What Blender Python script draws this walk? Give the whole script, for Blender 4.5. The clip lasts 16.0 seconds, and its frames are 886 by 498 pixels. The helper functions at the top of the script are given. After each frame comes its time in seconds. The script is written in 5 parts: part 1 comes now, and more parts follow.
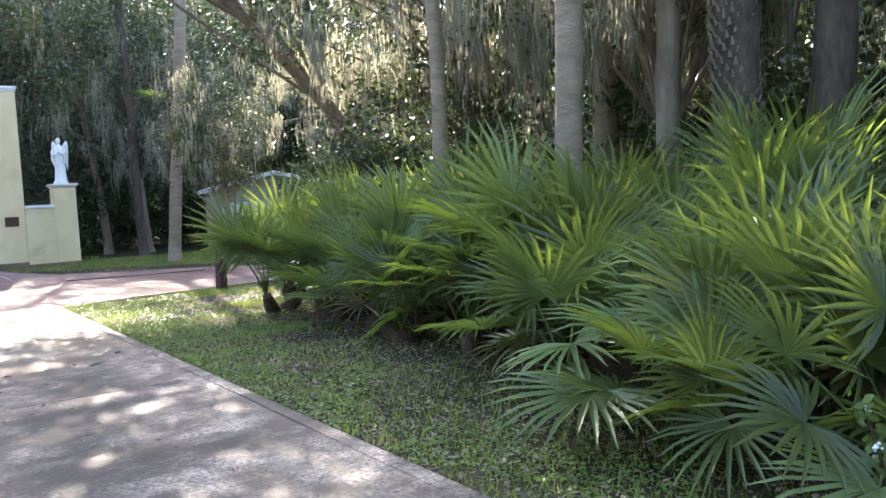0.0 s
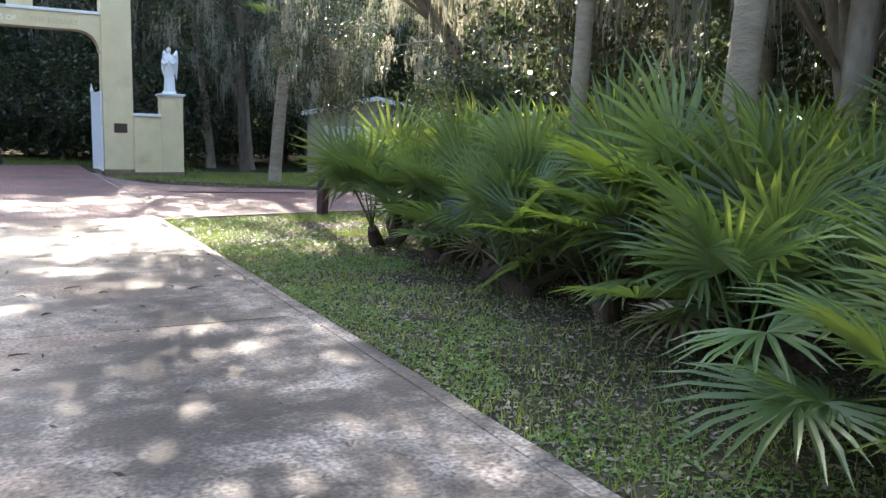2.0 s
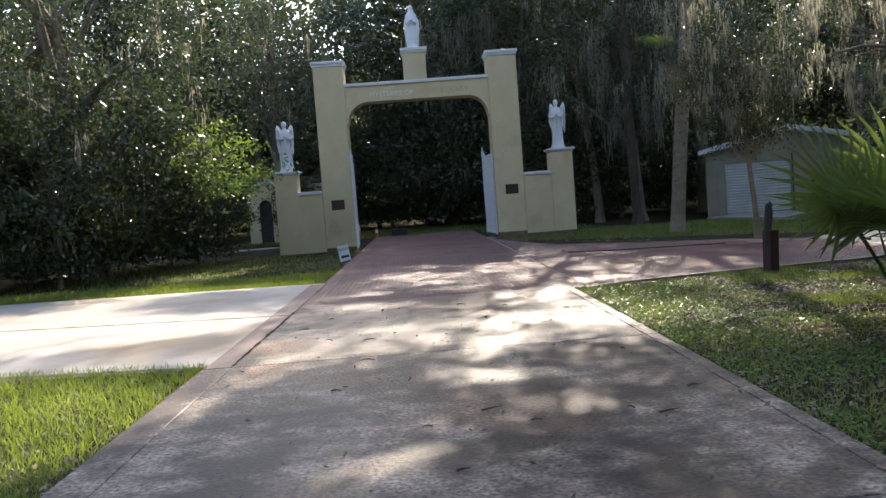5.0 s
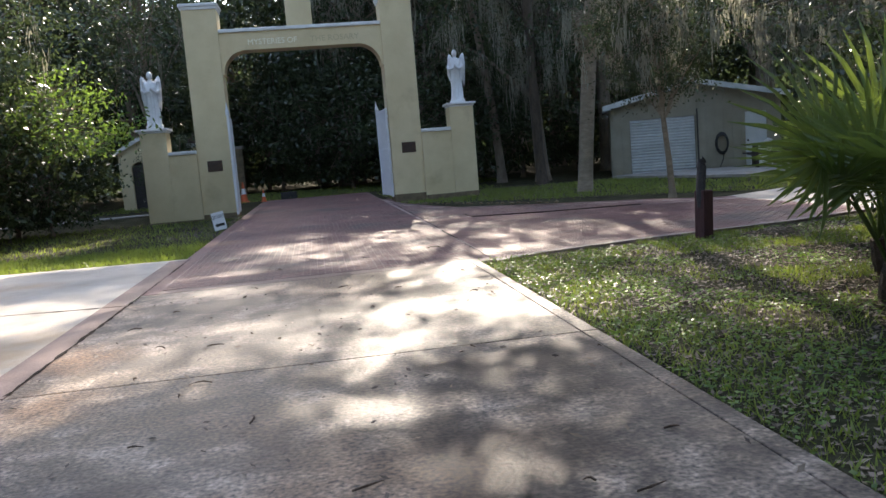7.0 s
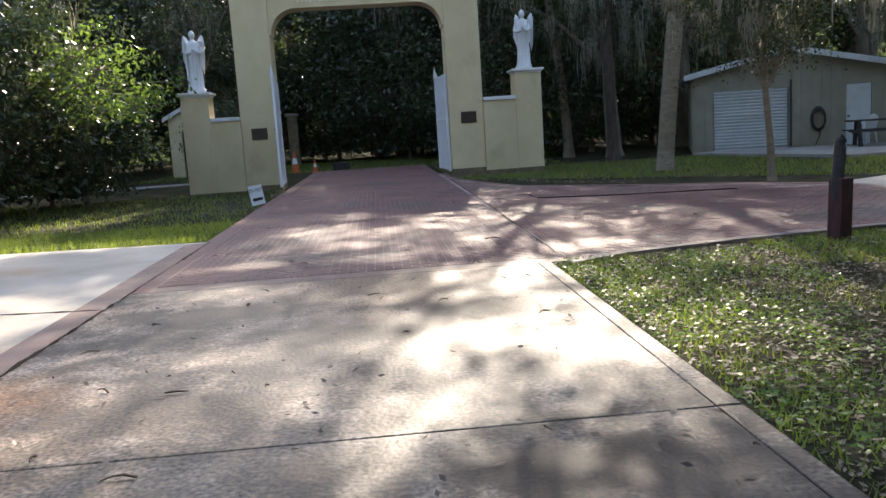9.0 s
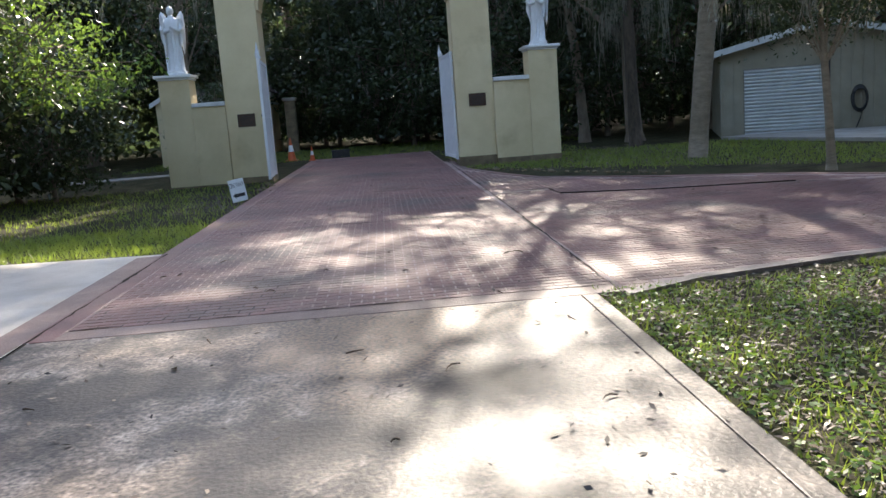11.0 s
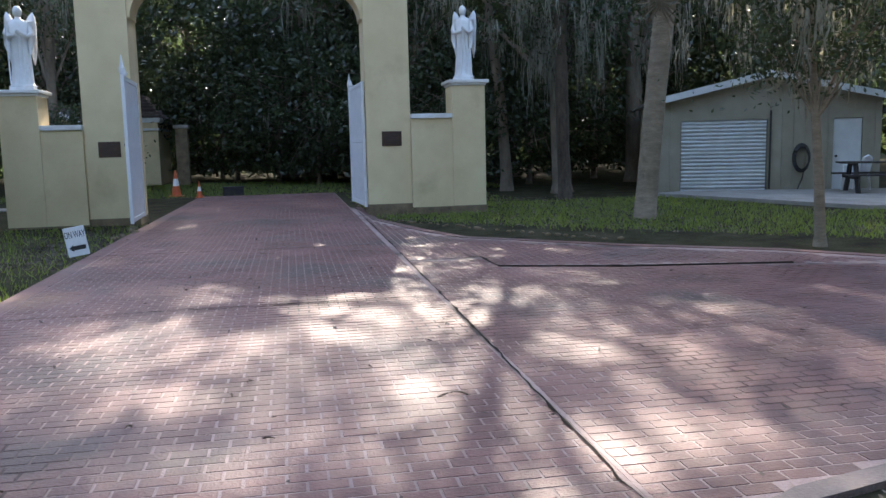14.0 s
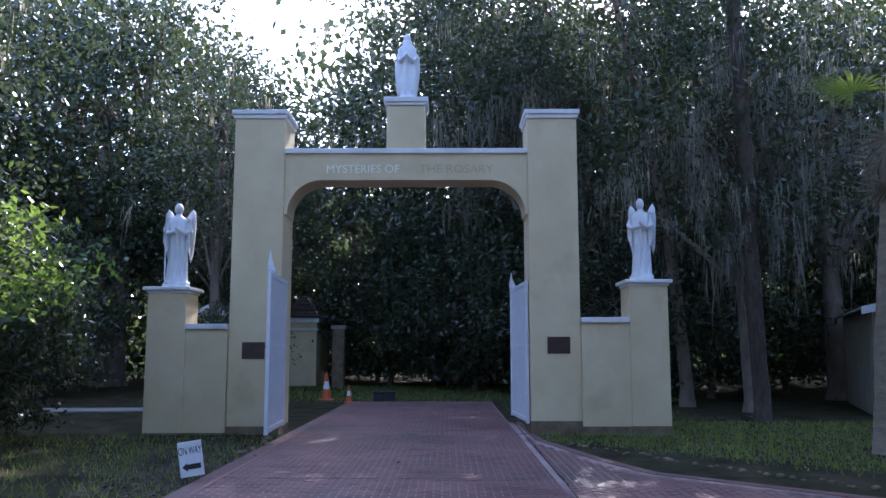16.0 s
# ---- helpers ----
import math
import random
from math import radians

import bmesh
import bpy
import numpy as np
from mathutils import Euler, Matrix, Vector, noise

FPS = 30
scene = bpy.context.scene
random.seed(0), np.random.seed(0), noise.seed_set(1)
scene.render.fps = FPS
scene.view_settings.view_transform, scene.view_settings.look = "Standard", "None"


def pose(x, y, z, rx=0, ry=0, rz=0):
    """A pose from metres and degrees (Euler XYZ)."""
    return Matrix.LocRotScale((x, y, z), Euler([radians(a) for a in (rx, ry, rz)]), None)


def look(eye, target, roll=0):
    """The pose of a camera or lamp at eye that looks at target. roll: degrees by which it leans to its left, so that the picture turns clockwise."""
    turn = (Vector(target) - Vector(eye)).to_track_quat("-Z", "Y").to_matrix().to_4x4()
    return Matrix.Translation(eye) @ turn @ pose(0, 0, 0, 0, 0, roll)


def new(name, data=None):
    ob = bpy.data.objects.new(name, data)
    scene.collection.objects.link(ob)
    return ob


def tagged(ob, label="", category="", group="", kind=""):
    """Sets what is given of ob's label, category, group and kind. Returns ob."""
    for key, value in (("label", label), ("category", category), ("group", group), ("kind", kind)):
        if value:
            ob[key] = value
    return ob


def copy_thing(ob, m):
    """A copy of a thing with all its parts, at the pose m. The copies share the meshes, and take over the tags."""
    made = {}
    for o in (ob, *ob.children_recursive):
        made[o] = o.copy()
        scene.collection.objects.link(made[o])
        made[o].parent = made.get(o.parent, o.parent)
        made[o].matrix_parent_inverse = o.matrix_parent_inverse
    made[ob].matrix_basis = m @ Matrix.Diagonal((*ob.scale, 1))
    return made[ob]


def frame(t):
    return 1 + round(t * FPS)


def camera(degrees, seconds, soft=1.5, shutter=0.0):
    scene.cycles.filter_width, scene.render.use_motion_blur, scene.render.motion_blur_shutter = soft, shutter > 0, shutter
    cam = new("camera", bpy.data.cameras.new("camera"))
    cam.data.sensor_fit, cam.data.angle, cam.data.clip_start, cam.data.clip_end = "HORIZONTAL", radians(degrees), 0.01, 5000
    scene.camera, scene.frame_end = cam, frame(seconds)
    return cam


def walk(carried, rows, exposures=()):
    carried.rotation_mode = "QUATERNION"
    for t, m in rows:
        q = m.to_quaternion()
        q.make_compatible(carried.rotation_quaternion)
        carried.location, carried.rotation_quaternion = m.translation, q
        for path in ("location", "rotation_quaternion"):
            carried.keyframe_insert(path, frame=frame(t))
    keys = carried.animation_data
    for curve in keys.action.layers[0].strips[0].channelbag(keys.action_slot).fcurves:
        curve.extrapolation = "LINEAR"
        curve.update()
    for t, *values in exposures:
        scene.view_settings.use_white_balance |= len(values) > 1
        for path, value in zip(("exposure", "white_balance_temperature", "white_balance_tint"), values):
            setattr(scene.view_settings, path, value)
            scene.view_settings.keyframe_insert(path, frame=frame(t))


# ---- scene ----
cam = camera(57.5, 16.0)
PATH = [
    (0, (-0.518, -30.408, 1.499), (0.605, -28.757, 1.38), -3.2),
    (0.5, (-0.574, -30.334, 1.52), (0.576, -28.708, 1.336), -2.8),
    (1, (-0.452, -30.042, 1.479), (0.576, -28.342, 1.244), -0.9),
    (1.5, (-0.362, -29.629, 1.456), (0.609, -27.902, 1.185), 1.6),
    (2, (-0.365, -29.403, 1.489), (0.564, -27.653, 1.22), 1.4),
    (2.5, (-0.369, -29.054, 1.519), (0.39, -27.22, 1.272), 1.4),
    (3, (-0.464, -28.529, 1.496), (-0.008, -26.594, 1.274), 0.8),
    (3.5, (-0.557, -27.906, 1.474), (-0.397, -25.916, 1.359), -1.2),
    (6, (-0.106, -25.375, 1.363), (-0.044, -23.381, 1.225), -4.8),
    (6.5, (-0.044, -24.845, 1.355), (0.163, -22.867, 1.148), -5.1),
    (7, (-0.028, -24.31, 1.338), (0.267, -22.346, 1.103), -4.7),
    (7.5, (0.029, -23.825, 1.332), (0.313, -21.862, 1.069), -4.7),
    (8, (0.088, -23.304, 1.311), (0.298, -21.338, 1.013), -3.3),
    (8.5, (0.191, -22.813, 1.324), (0.352, -20.84, 1.034), -3.2),
    (11, (0.428, -20.278, 1.349), (0.553, -18.31, 1.016), -4.2),
    (11.5, (0.48, -19.764, 1.355), (0.723, -17.801, 1.063), -1.8),
    (12, (0.517, -19.217, 1.378), (0.841, -17.259, 1.133), -1.1),
    (12.5, (0.516, -18.763, 1.408), (0.955, -16.829, 1.148), -2.6),
    (13, (0.491, -18.292, 1.447), (0.902, -16.356, 1.16), -3.5),
    (13.5, (0.518, -17.768, 1.468), (0.997, -15.853, 1.145), -2.3),
    (14, (0.704, -17.274, 1.429), (1.065, -15.323, 1.175), -1.3),
    (14.5, (0.772, -16.798, 1.456), (1.032, -14.817, 1.379), -1.2),
    (15, (0.763, -16.261, 1.372), (0.813, -14.263, 1.451), -0.6),
    (15.5, (0.713, -15.735, 1.441), (0.688, -13.742, 1.61), 0.0),
    (16, (0.777, -15.17, 1.497), (0.765, -13.185, 1.747), -0.0),
]
EXPO = [(0, 3.40, 7000, 15), (0.5, 3.65, 7000, 14), (1, 2.68, 7000, 13), (1.5, 2.88, 7000, 13), (2, 3.12, 7000, 13), (2.5, 2.72, 7000, 13), (3, 2.30, 7000, 13), (3.5, 1.87, 7100, 14), (6, 1.87, 7100, 14), (7, 2.07, 7100, 14), (8.5, 2.12, 7200, 14), (10.9, 2.25, 6900, 12), (11.1, 2.12, 6900, 12), (11.5, 1.4, 7000, 12), (12, 2.37, 7000, 12), (12.5, 2.45, 7000, 12), (13, 2.35, 7000, 12), (14, 2.55, 6800, 14), (14.5, 2.55, 6800, 15), (15, 2.22, 6300, 19), (15.5, 2.15, 5900, 22), (16, 2.12, 5700, 24)]
walk(cam, [(t, look(eye, target, roll)) for t, eye, target, roll in PATH], EXPO)

# ---- world, sun ----
SUN_AZ, SUN_EL = radians(10), radians(33)   # azimuth from +y towards +x
world = bpy.data.worlds.new("sky")
scene.world = world
world.use_nodes = True
wn = world.node_tree.nodes
sky = wn.new("ShaderNodeTexSky")
sky.sky_type, sky.sun_disc = "NISHITA", False
sky.sun_elevation, sky.sun_rotation = SUN_EL, SUN_AZ
wn["Background"].inputs[1].default_value = 0.15
world.node_tree.links.new(sky.outputs[0], wn["Background"].inputs[0])
sun_data = bpy.data.lights.new("sun", "SUN")
sun_data.energy, sun_data.angle, sun_data.color = 3.5, radians(0.6), (1.0, 0.93, 0.82)
sun = new("sun", sun_data)
to_sun = Vector((math.sin(SUN_AZ) * math.cos(SUN_EL), math.cos(SUN_AZ) * math.cos(SUN_EL), math.sin(SUN_EL)))
sun.matrix_world = look(to_sun * 60, (0, 0, 0))


# ---- materials ----
def ramp_mat(name, stops, scale, rough=0.8, bump=0.3, detail=6, fine=0.0, fine_scale=60.0, space="Object",
             metallic=0.0, vary=0.0, translucent=0.0, trans_color=None, stretch=(1, 1, 1), spec=0.5, blotch=None, rust=False, nrough=0.65, spots=()):
    """Noise-driven colour at two scales with relief. stops: (position, colour) rows."""
    m = bpy.data.materials.new(name)
    m.use_nodes = True
    nt = m.node_tree
    n, l = nt.nodes, nt.links
    p = n["Principled BSDF"]
    p.inputs["Roughness"].default_value = rough
    p.inputs["Metallic"].default_value = metallic
    p.inputs["Specular IOR Level"].default_value = spec
    if space == "World":
        src = n.new("ShaderNodeNewGeometry").outputs["Position"]
    else:
        src = n.new("ShaderNodeTexCoord").outputs["Object"]
    mp = n.new("ShaderNodeMapping")
    mp.inputs["Scale"].default_value = stretch
    l.new(src, mp.inputs[0])
    t1 = n.new("ShaderNodeTexNoise")
    t1.inputs["Scale"].default_value, t1.inputs["Detail"].default_value = scale, detail
    t1.inputs["Roughness"].default_value = nrough
    l.new(mp.outputs[0], t1.inputs["Vector"])
    r = n.new("ShaderNodeValToRGB")
    while len(r.color_ramp.elements) < len(stops):
        r.color_ramp.elements.new(0.5)
    for e, (pos, c) in zip(r.color_ramp.elements, stops):
        e.position, e.color = pos, (*c, 1)
    l.new(t1.outputs[0], r.inputs[0])
    col = r.outputs[0]
    if blotch:
        t3 = n.new("ShaderNodeTexNoise")
        t3.inputs["Scale"].default_value, t3.inputs["Detail"].default_value, t3.inputs["Roughness"].default_value = blotch[0], 9, 0.60
        l.new(src, t3.inputs["Vector"])
        r3 = n.new("ShaderNodeValToRGB")
        r3.color_ramp.elements[0].position, r3.color_ramp.elements[1].position = blotch[2], blotch[3]
        l.new(t3.outputs[0], r3.inputs[0])
        mx = n.new("ShaderNodeMix")
        mx.data_type = "RGBA"
        l.new(r3.outputs[0], mx.inputs[0])
        l.new(col, mx.inputs[6])
        mx.inputs[7].default_value = (*blotch[1], 1)
        col = mx.outputs[2]
    if rust:
        t4 = n.new("ShaderNodeTexNoise")
        t4.inputs["Scale"].default_value, t4.inputs["Detail"].default_value = 0.33, 5
        off = n.new("ShaderNodeVectorMath")
        off.inputs[1].default_value = (11.3, 4.2, 0)
        l.new(src, off.inputs[0])
        l.new(off.outputs[0], t4.inputs["Vector"])
        r4 = n.new("ShaderNodeValToRGB")
        r4.color_ramp.elements[0].position, r4.color_ramp.elements[1].position = 0.53, 0.63
        r4.color_ramp.elements[1].color = (0.6, 0.6, 0.6, 1)
        l.new(t4.outputs[0], r4.inputs[0])
        mx4 = n.new("ShaderNodeMix")
        mx4.data_type = "RGBA"
        l.new(r4.outputs[0], mx4.inputs[0])
        l.new(col, mx4.inputs[6])
        mx4.inputs[7].default_value = (0.20, 0.12, 0.075, 1)
        col = mx4.outputs[2]
    for cx, cy, rad, amount, tint in spots:
        ds = n.new("ShaderNodeVectorMath")
        ds.operation = "DISTANCE"
        ds.inputs[1].default_value = (cx, cy, 0)
        l.new(src, ds.inputs[0])
        wob = n.new("ShaderNodeMath")
        wob.operation = "MULTIPLY_ADD"
        wob.inputs[1].default_value = rad * 1.6
        l.new(t1.outputs[0], wob.inputs[0])
        l.new(ds.outputs["Value"], wob.inputs[2])
        mp5 = n.new("ShaderNodeMapRange")
        mp5.inputs[1].default_value, mp5.inputs[2].default_value = rad * 1.9, rad * 0.9
        mp5.inputs[3].default_value, mp5.inputs[4].default_value = 0, amount
        l.new(wob.outputs[0], mp5.inputs[0])
        mx5 = n.new("ShaderNodeMix")
        mx5.data_type = "RGBA"
        l.new(mp5.outputs[0], mx5.inputs[0])
        l.new(col, mx5.inputs[6])
        mx5.inputs[7].default_value = (*tint, 1)
        col = mx5.outputs[2]
    t2 = n.new("ShaderNodeTexNoise")
    t2.inputs["Scale"].default_value, t2.inputs["Detail"].default_value = fine_scale, 3
    l.new(mp.outputs[0], t2.inputs["Vector"])
    if fine:
        hs = n.new("ShaderNodeHueSaturation")
        mr = n.new("ShaderNodeMapRange")
        mr.inputs[3].default_value, mr.inputs[4].default_value = 1 - fine, 1 + fine
        l.new(t2.outputs[0], mr.inputs[0])
        l.new(mr.outputs[0], hs.inputs["Value"])
        l.new(col, hs.inputs["Color"])
        col = hs.outputs[0]
    if vary:
        oi = n.new("ShaderNodeObjectInfo")
        ge = n.new("ShaderNodeNewGeometry")
        ad = n.new("ShaderNodeMath")
        ad.operation = "ADD"
        l.new(oi.outputs["Random"], ad.inputs[0])
        l.new(ge.outputs["Random Per Island"], ad.inputs[1])
        fr = n.new("ShaderNodeMath")
        fr.operation = "FRACT"
        l.new(ad.outputs[0], fr.inputs[0])
        mr2 = n.new("ShaderNodeMapRange")
        mr2.inputs[3].default_value, mr2.inputs[4].default_value = 1 - vary, 1 + vary
        l.new(fr.outputs[0], mr2.inputs[0])
        hs2 = n.new("ShaderNodeHueSaturation")
        l.new(mr2.outputs[0], hs2.inputs["Value"])
        l.new(col, hs2.inputs["Color"])
        col = hs2.outputs[0]
    l.new(col, p.inputs["Base Color"])
    if bump:
        b = n.new("ShaderNodeBump")
        b.inputs["Strength"].default_value = bump
        b.inputs["Distance"].default_value = 0.02
        l.new(t2.outputs[0], b.inputs["Height"])
        l.new(b.outputs[0], p.inputs["Normal"])
    if translucent:
        tr = n.new("ShaderNodeBsdfTranslucent")
        if trans_color:
            tr.inputs[0].default_value = (*trans_color, 1)
        else:
            l.new(col, tr.inputs[0])
        ms = n.new("ShaderNodeMixShader")
        ms.inputs[0].default_value = translucent
        l.new(p.outputs[0], ms.inputs[1])
        l.new(tr.outputs[0], ms.inputs[2])
        l.new(ms.outputs[0], n["Material Output"].inputs[0])
    return m


STUCCO = ramp_mat("yellow_stucco", [(0.3, (0.63, 0.50, 0.29)), (0.7, (0.73, 0.60, 0.37))], 1.3, 0.85, 0.25, fine=0.08,
                  fine_scale=90, space="World", blotch=(0.9, (0.45, 0.34, 0.18), 0.58, 0.85))
WHITE_TRIM = ramp_mat("white_trim", [(0.3, (0.62, 0.61, 0.58)), (0.7, (0.78, 0.77, 0.74))], 3, 0.6, 0.15, fine=0.06, space="World")
PLINTH = ramp_mat("dirty_plinth", [(0.3, (0.10, 0.075, 0.05)), (0.7, (0.26, 0.19, 0.11))], 4, 0.9, 0.4, fine=0.15, space="World")
STATUE_MAT = ramp_mat("white_stone", [(0.3, (0.66, 0.66, 0.66)), (0.7, (0.82, 0.82, 0.82))], 5, 0.55, 0.15, fine=0.05)
GATE_WHITE = ramp_mat("white_gate_paint", [(0.3, (0.66, 0.68, 0.70)), (0.75, (0.80, 0.81, 0.82))], 4, 0.45, 0.1, fine=0.05)
BRONZE = ramp_mat("bronze_plaque", [(0.3, (0.045, 0.028, 0.02)), (0.7, (0.09, 0.05, 0.035))], 12, 0.45, 0.2, metallic=0.4)
GOLD = ramp_mat("gold_letters", [(0.3, (0.88, 0.82, 0.62)), (0.7, (0.92, 0.88, 0.72))], 12, 0.4, 0.05)
GHOST = ramp_mat("letter_ghost", [(0.3, (0.47, 0.38, 0.22)), (0.7, (0.58, 0.47, 0.29))], 12, 0.85, 0.1)
RUST_STAIN, DARK_STAIN = (0.24, 0.125, 0.06), (0.022, 0.018, 0.016)
CONCRETE = ramp_mat("concrete_drive", [(0.40, (0.046, 0.036, 0.029)), (0.5, (0.145, 0.112, 0.089)), (0.62, (0.31, 0.247, 0.197))], 3.2, 0.52, 0.2,
                    fine=2.0, fine_scale=36, spec=0.4, space="World", detail=9, nrough=0.66, blotch=(0.9, (0.026, 0.020, 0.018), 0.47, 0.58), rust=True,
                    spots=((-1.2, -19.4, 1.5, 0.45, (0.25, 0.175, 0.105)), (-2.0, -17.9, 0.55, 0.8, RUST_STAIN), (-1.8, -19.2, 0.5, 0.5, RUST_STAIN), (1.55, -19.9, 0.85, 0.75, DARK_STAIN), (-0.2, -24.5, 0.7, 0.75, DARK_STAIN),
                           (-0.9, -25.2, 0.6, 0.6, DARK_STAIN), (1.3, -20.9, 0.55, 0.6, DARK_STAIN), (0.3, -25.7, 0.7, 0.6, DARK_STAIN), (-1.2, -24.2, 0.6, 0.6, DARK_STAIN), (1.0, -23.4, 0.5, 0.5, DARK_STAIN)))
EDGE_CONCRETE = ramp_mat("concrete_edge", [(0.3, (0.12, 0.088, 0.08)), (0.7, (0.24, 0.19, 0.175))], 2.0, 0.6, 0.3, detail=12, nrough=0.78, fine=0.25, space="World")
BAND_RED = ramp_mat("red_brown_concrete_band", [(0.3, (0.12, 0.072, 0.06)), (0.7, (0.25, 0.165, 0.14))], 2.5, 0.6, 0.3, detail=10, nrough=0.75, fine=0.3, space="World")
APRON = ramp_mat("pale_concrete", [(0.3, (0.34, 0.30, 0.25)), (0.7, (0.50, 0.46, 0.40))], 1.2, 0.6, 0.4, fine=0.2, space="World",
                 blotch=(0.5, (0.40, 0.25, 0.12), 0.55, 0.8), spots=((-3.2, -17.2, 1.2, 0.6, (0.40, 0.25, 0.10)),))
MORTAR = ramp_mat("brick_joint", [(0.3, (0.26, 0.175, 0.16)), (0.7, (0.43, 0.325, 0.30))], 1.6, 0.75, 0.4, fine=0.25, space="World",
                  blotch=(0.4, (0.055, 0.034, 0.031), 0.52, 0.60))
BRICK = ramp_mat("red_stamped_brick", [(0.34, (0.095, 0.037, 0.034)), (0.5, (0.165, 0.070, 0.064)), (0.68, (0.25, 0.118, 0.105))], 1.0, 0.57, 0.35,
                 fine=0.22, fine_scale=55, space="World", vary=0.12, blotch=(0.5, (0.075, 0.048, 0.046), 0.50, 0.64),
                 # the warm spot at (-1.8, -8.8) colours in a sunlit patch along with rust
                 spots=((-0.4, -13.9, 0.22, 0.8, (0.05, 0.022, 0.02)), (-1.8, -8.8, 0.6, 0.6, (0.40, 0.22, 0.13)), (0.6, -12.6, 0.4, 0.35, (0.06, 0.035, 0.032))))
JOINT_AND_LIP_SHADE = ramp_mat("dark_joint_and_lip_shade", [(0.3, (0.012, 0.010, 0.008)), (0.7, (0.04, 0.03, 0.025))], 8, 0.95, 0.4, spec=0.1)
JOINT_GREY = ramp_mat("grey_joint", [(0.3, (0.09, 0.075, 0.065)), (0.7, (0.17, 0.14, 0.12))], 8, 0.9, 0.4)
SOIL = ramp_mat("soil", [(0.36, (0.022, 0.018, 0.011)), (0.5, (0.040, 0.040, 0.018)), (0.64, (0.065, 0.055, 0.034))], 1.4, 0.95, 0.9, fine=0.4,
                fine_scale=26, space="World", detail=9, spec=0.1)
GRASS = ramp_mat("grass_blade", [(0.3, (0.095, 0.135, 0.035)), (0.7, (0.19, 0.23, 0.065))], 1.5, 0.55, 0, vary=0.35, space="World", translucent=0.45,
                 trans_color=(0.32, 0.42, 0.06))
WEED = ramp_mat("creeping_weed", [(0.3, (0.07, 0.125, 0.03)), (0.7, (0.14, 0.21, 0.055))], 1.5, 0.4, 0, vary=0.45, space="World", translucent=0.35,
                trans_color=(0.26, 0.42, 0.06))
DARK_LITTER = ramp_mat("dark_and_shaded_leaf", [(0.3, (0.02, 0.015, 0.01)), (0.7, (0.07, 0.045, 0.03))], 3, 0.6, 0, vary=0.5, space="World")
LITTER = ramp_mat("dead_leaf", [(0.3, (0.09, 0.06, 0.04)), (0.7, (0.28, 0.215, 0.155))], 3, 0.55, 0, vary=0.5, space="World", translucent=0.15)
BARK = ramp_mat("grey_bark", [(0.3, (0.11, 0.082, 0.056)), (0.7, (0.24, 0.19, 0.14))], 4, 0.95, 1.0, fine=0.3, fine_scale=18, stretch=(1, 1, 0.35), space="World")
DARK_BARK = ramp_mat("dark_bark", [(0.3, (0.034, 0.025, 0.017)), (0.7, (0.095, 0.07, 0.048))], 5, 0.95, 1.0, fine=0.4, fine_scale=20, stretch=(1, 1, 0.35), space="World")
PALM_BARK = ramp_mat("palm_bark", [(0.3, (0.165, 0.124, 0.082)), (0.7, (0.29, 0.23, 0.16))], 3, 0.9, 0.8, fine=0.25, fine_scale=14, stretch=(1, 1, 3.0), space="World")
LEAF = ramp_mat("oak_leaf", [(0.3, (0.026, 0.038, 0.020)), (0.7, (0.058, 0.078, 0.038))], 0.8, 0.25, 0, vary=0.45, translucent=0.26,
                trans_color=(0.085, 0.12, 0.045))
LEAF_BRIGHT = ramp_mat("fresh_leaf", [(0.3, (0.045, 0.09, 0.022)), (0.7, (0.09, 0.15, 0.04))], 1.0, 0.36, 0, vary=0.35, translucent=0.35,
                       trans_color=(0.24, 0.38, 0.06))
MOSS = ramp_mat("spanish_moss", [(0.3, (0.13, 0.128, 0.105)), (0.7, (0.27, 0.26, 0.21))], 2.0, 0.95, 0, vary=0.3, translucent=0.40,
                trans_color=(0.36, 0.35, 0.25))
FROND = ramp_mat("palmetto_frond", [(0.3, (0.050, 0.078, 0.030)), (0.7, (0.108, 0.142, 0.055))], 2.5, 0.40, 0, vary=0.55, translucent=0.28, spec=0.35,
                 trans_color=(0.32, 0.44, 0.07))
FROND_YELLOW = ramp_mat("palmetto_frond_yellow", [(0.3, (0.10, 0.15, 0.025)), (0.7, (0.18, 0.22, 0.04))], 2.5, 0.35, 0, vary=0.35, translucent=0.4,
                        trans_color=(0.40, 0.52, 0.06))
DEAD_FROND = ramp_mat("dry_frond", [(0.3, (0.13, 0.10, 0.06)), (0.7, (0.27, 0.22, 0.15))], 3, 0.7, 0, vary=0.35, translucent=0.2)
FIBRE = ramp_mat("palmetto_stem_fibre", [(0.3, (0.035, 0.022, 0.014)), (0.7, (0.10, 0.065, 0.04))], 9, 0.95, 1.0, fine=0.4, fine_scale=40)
SIDING = ramp_mat("cream_siding", [(0.3, (0.22, 0.20, 0.145)), (0.7, (0.32, 0.29, 0.22))], 1.2, 0.6, 0.1, fine=0.06, space="World")
STEEL_WHITE = ramp_mat("white_steel", [(0.3, (0.46, 0.49, 0.48)), (0.7, (0.60, 0.62, 0.61))], 2, 0.45, 0.05, fine=0.04)
ROOF_AND_SLAT_SHADE = ramp_mat("grey_roof_metal_and_slat_shade", [(0.3, (0.35, 0.35, 0.35)), (0.7, (0.55, 0.55, 0.54))], 2, 0.5, 0.1)
TILE_ROOF = ramp_mat("dark_roof_tile", [(0.3, (0.06, 0.045, 0.04)), (0.7, (0.14, 0.10, 0.085))], 5, 0.85, 0.4, vary=0.3)
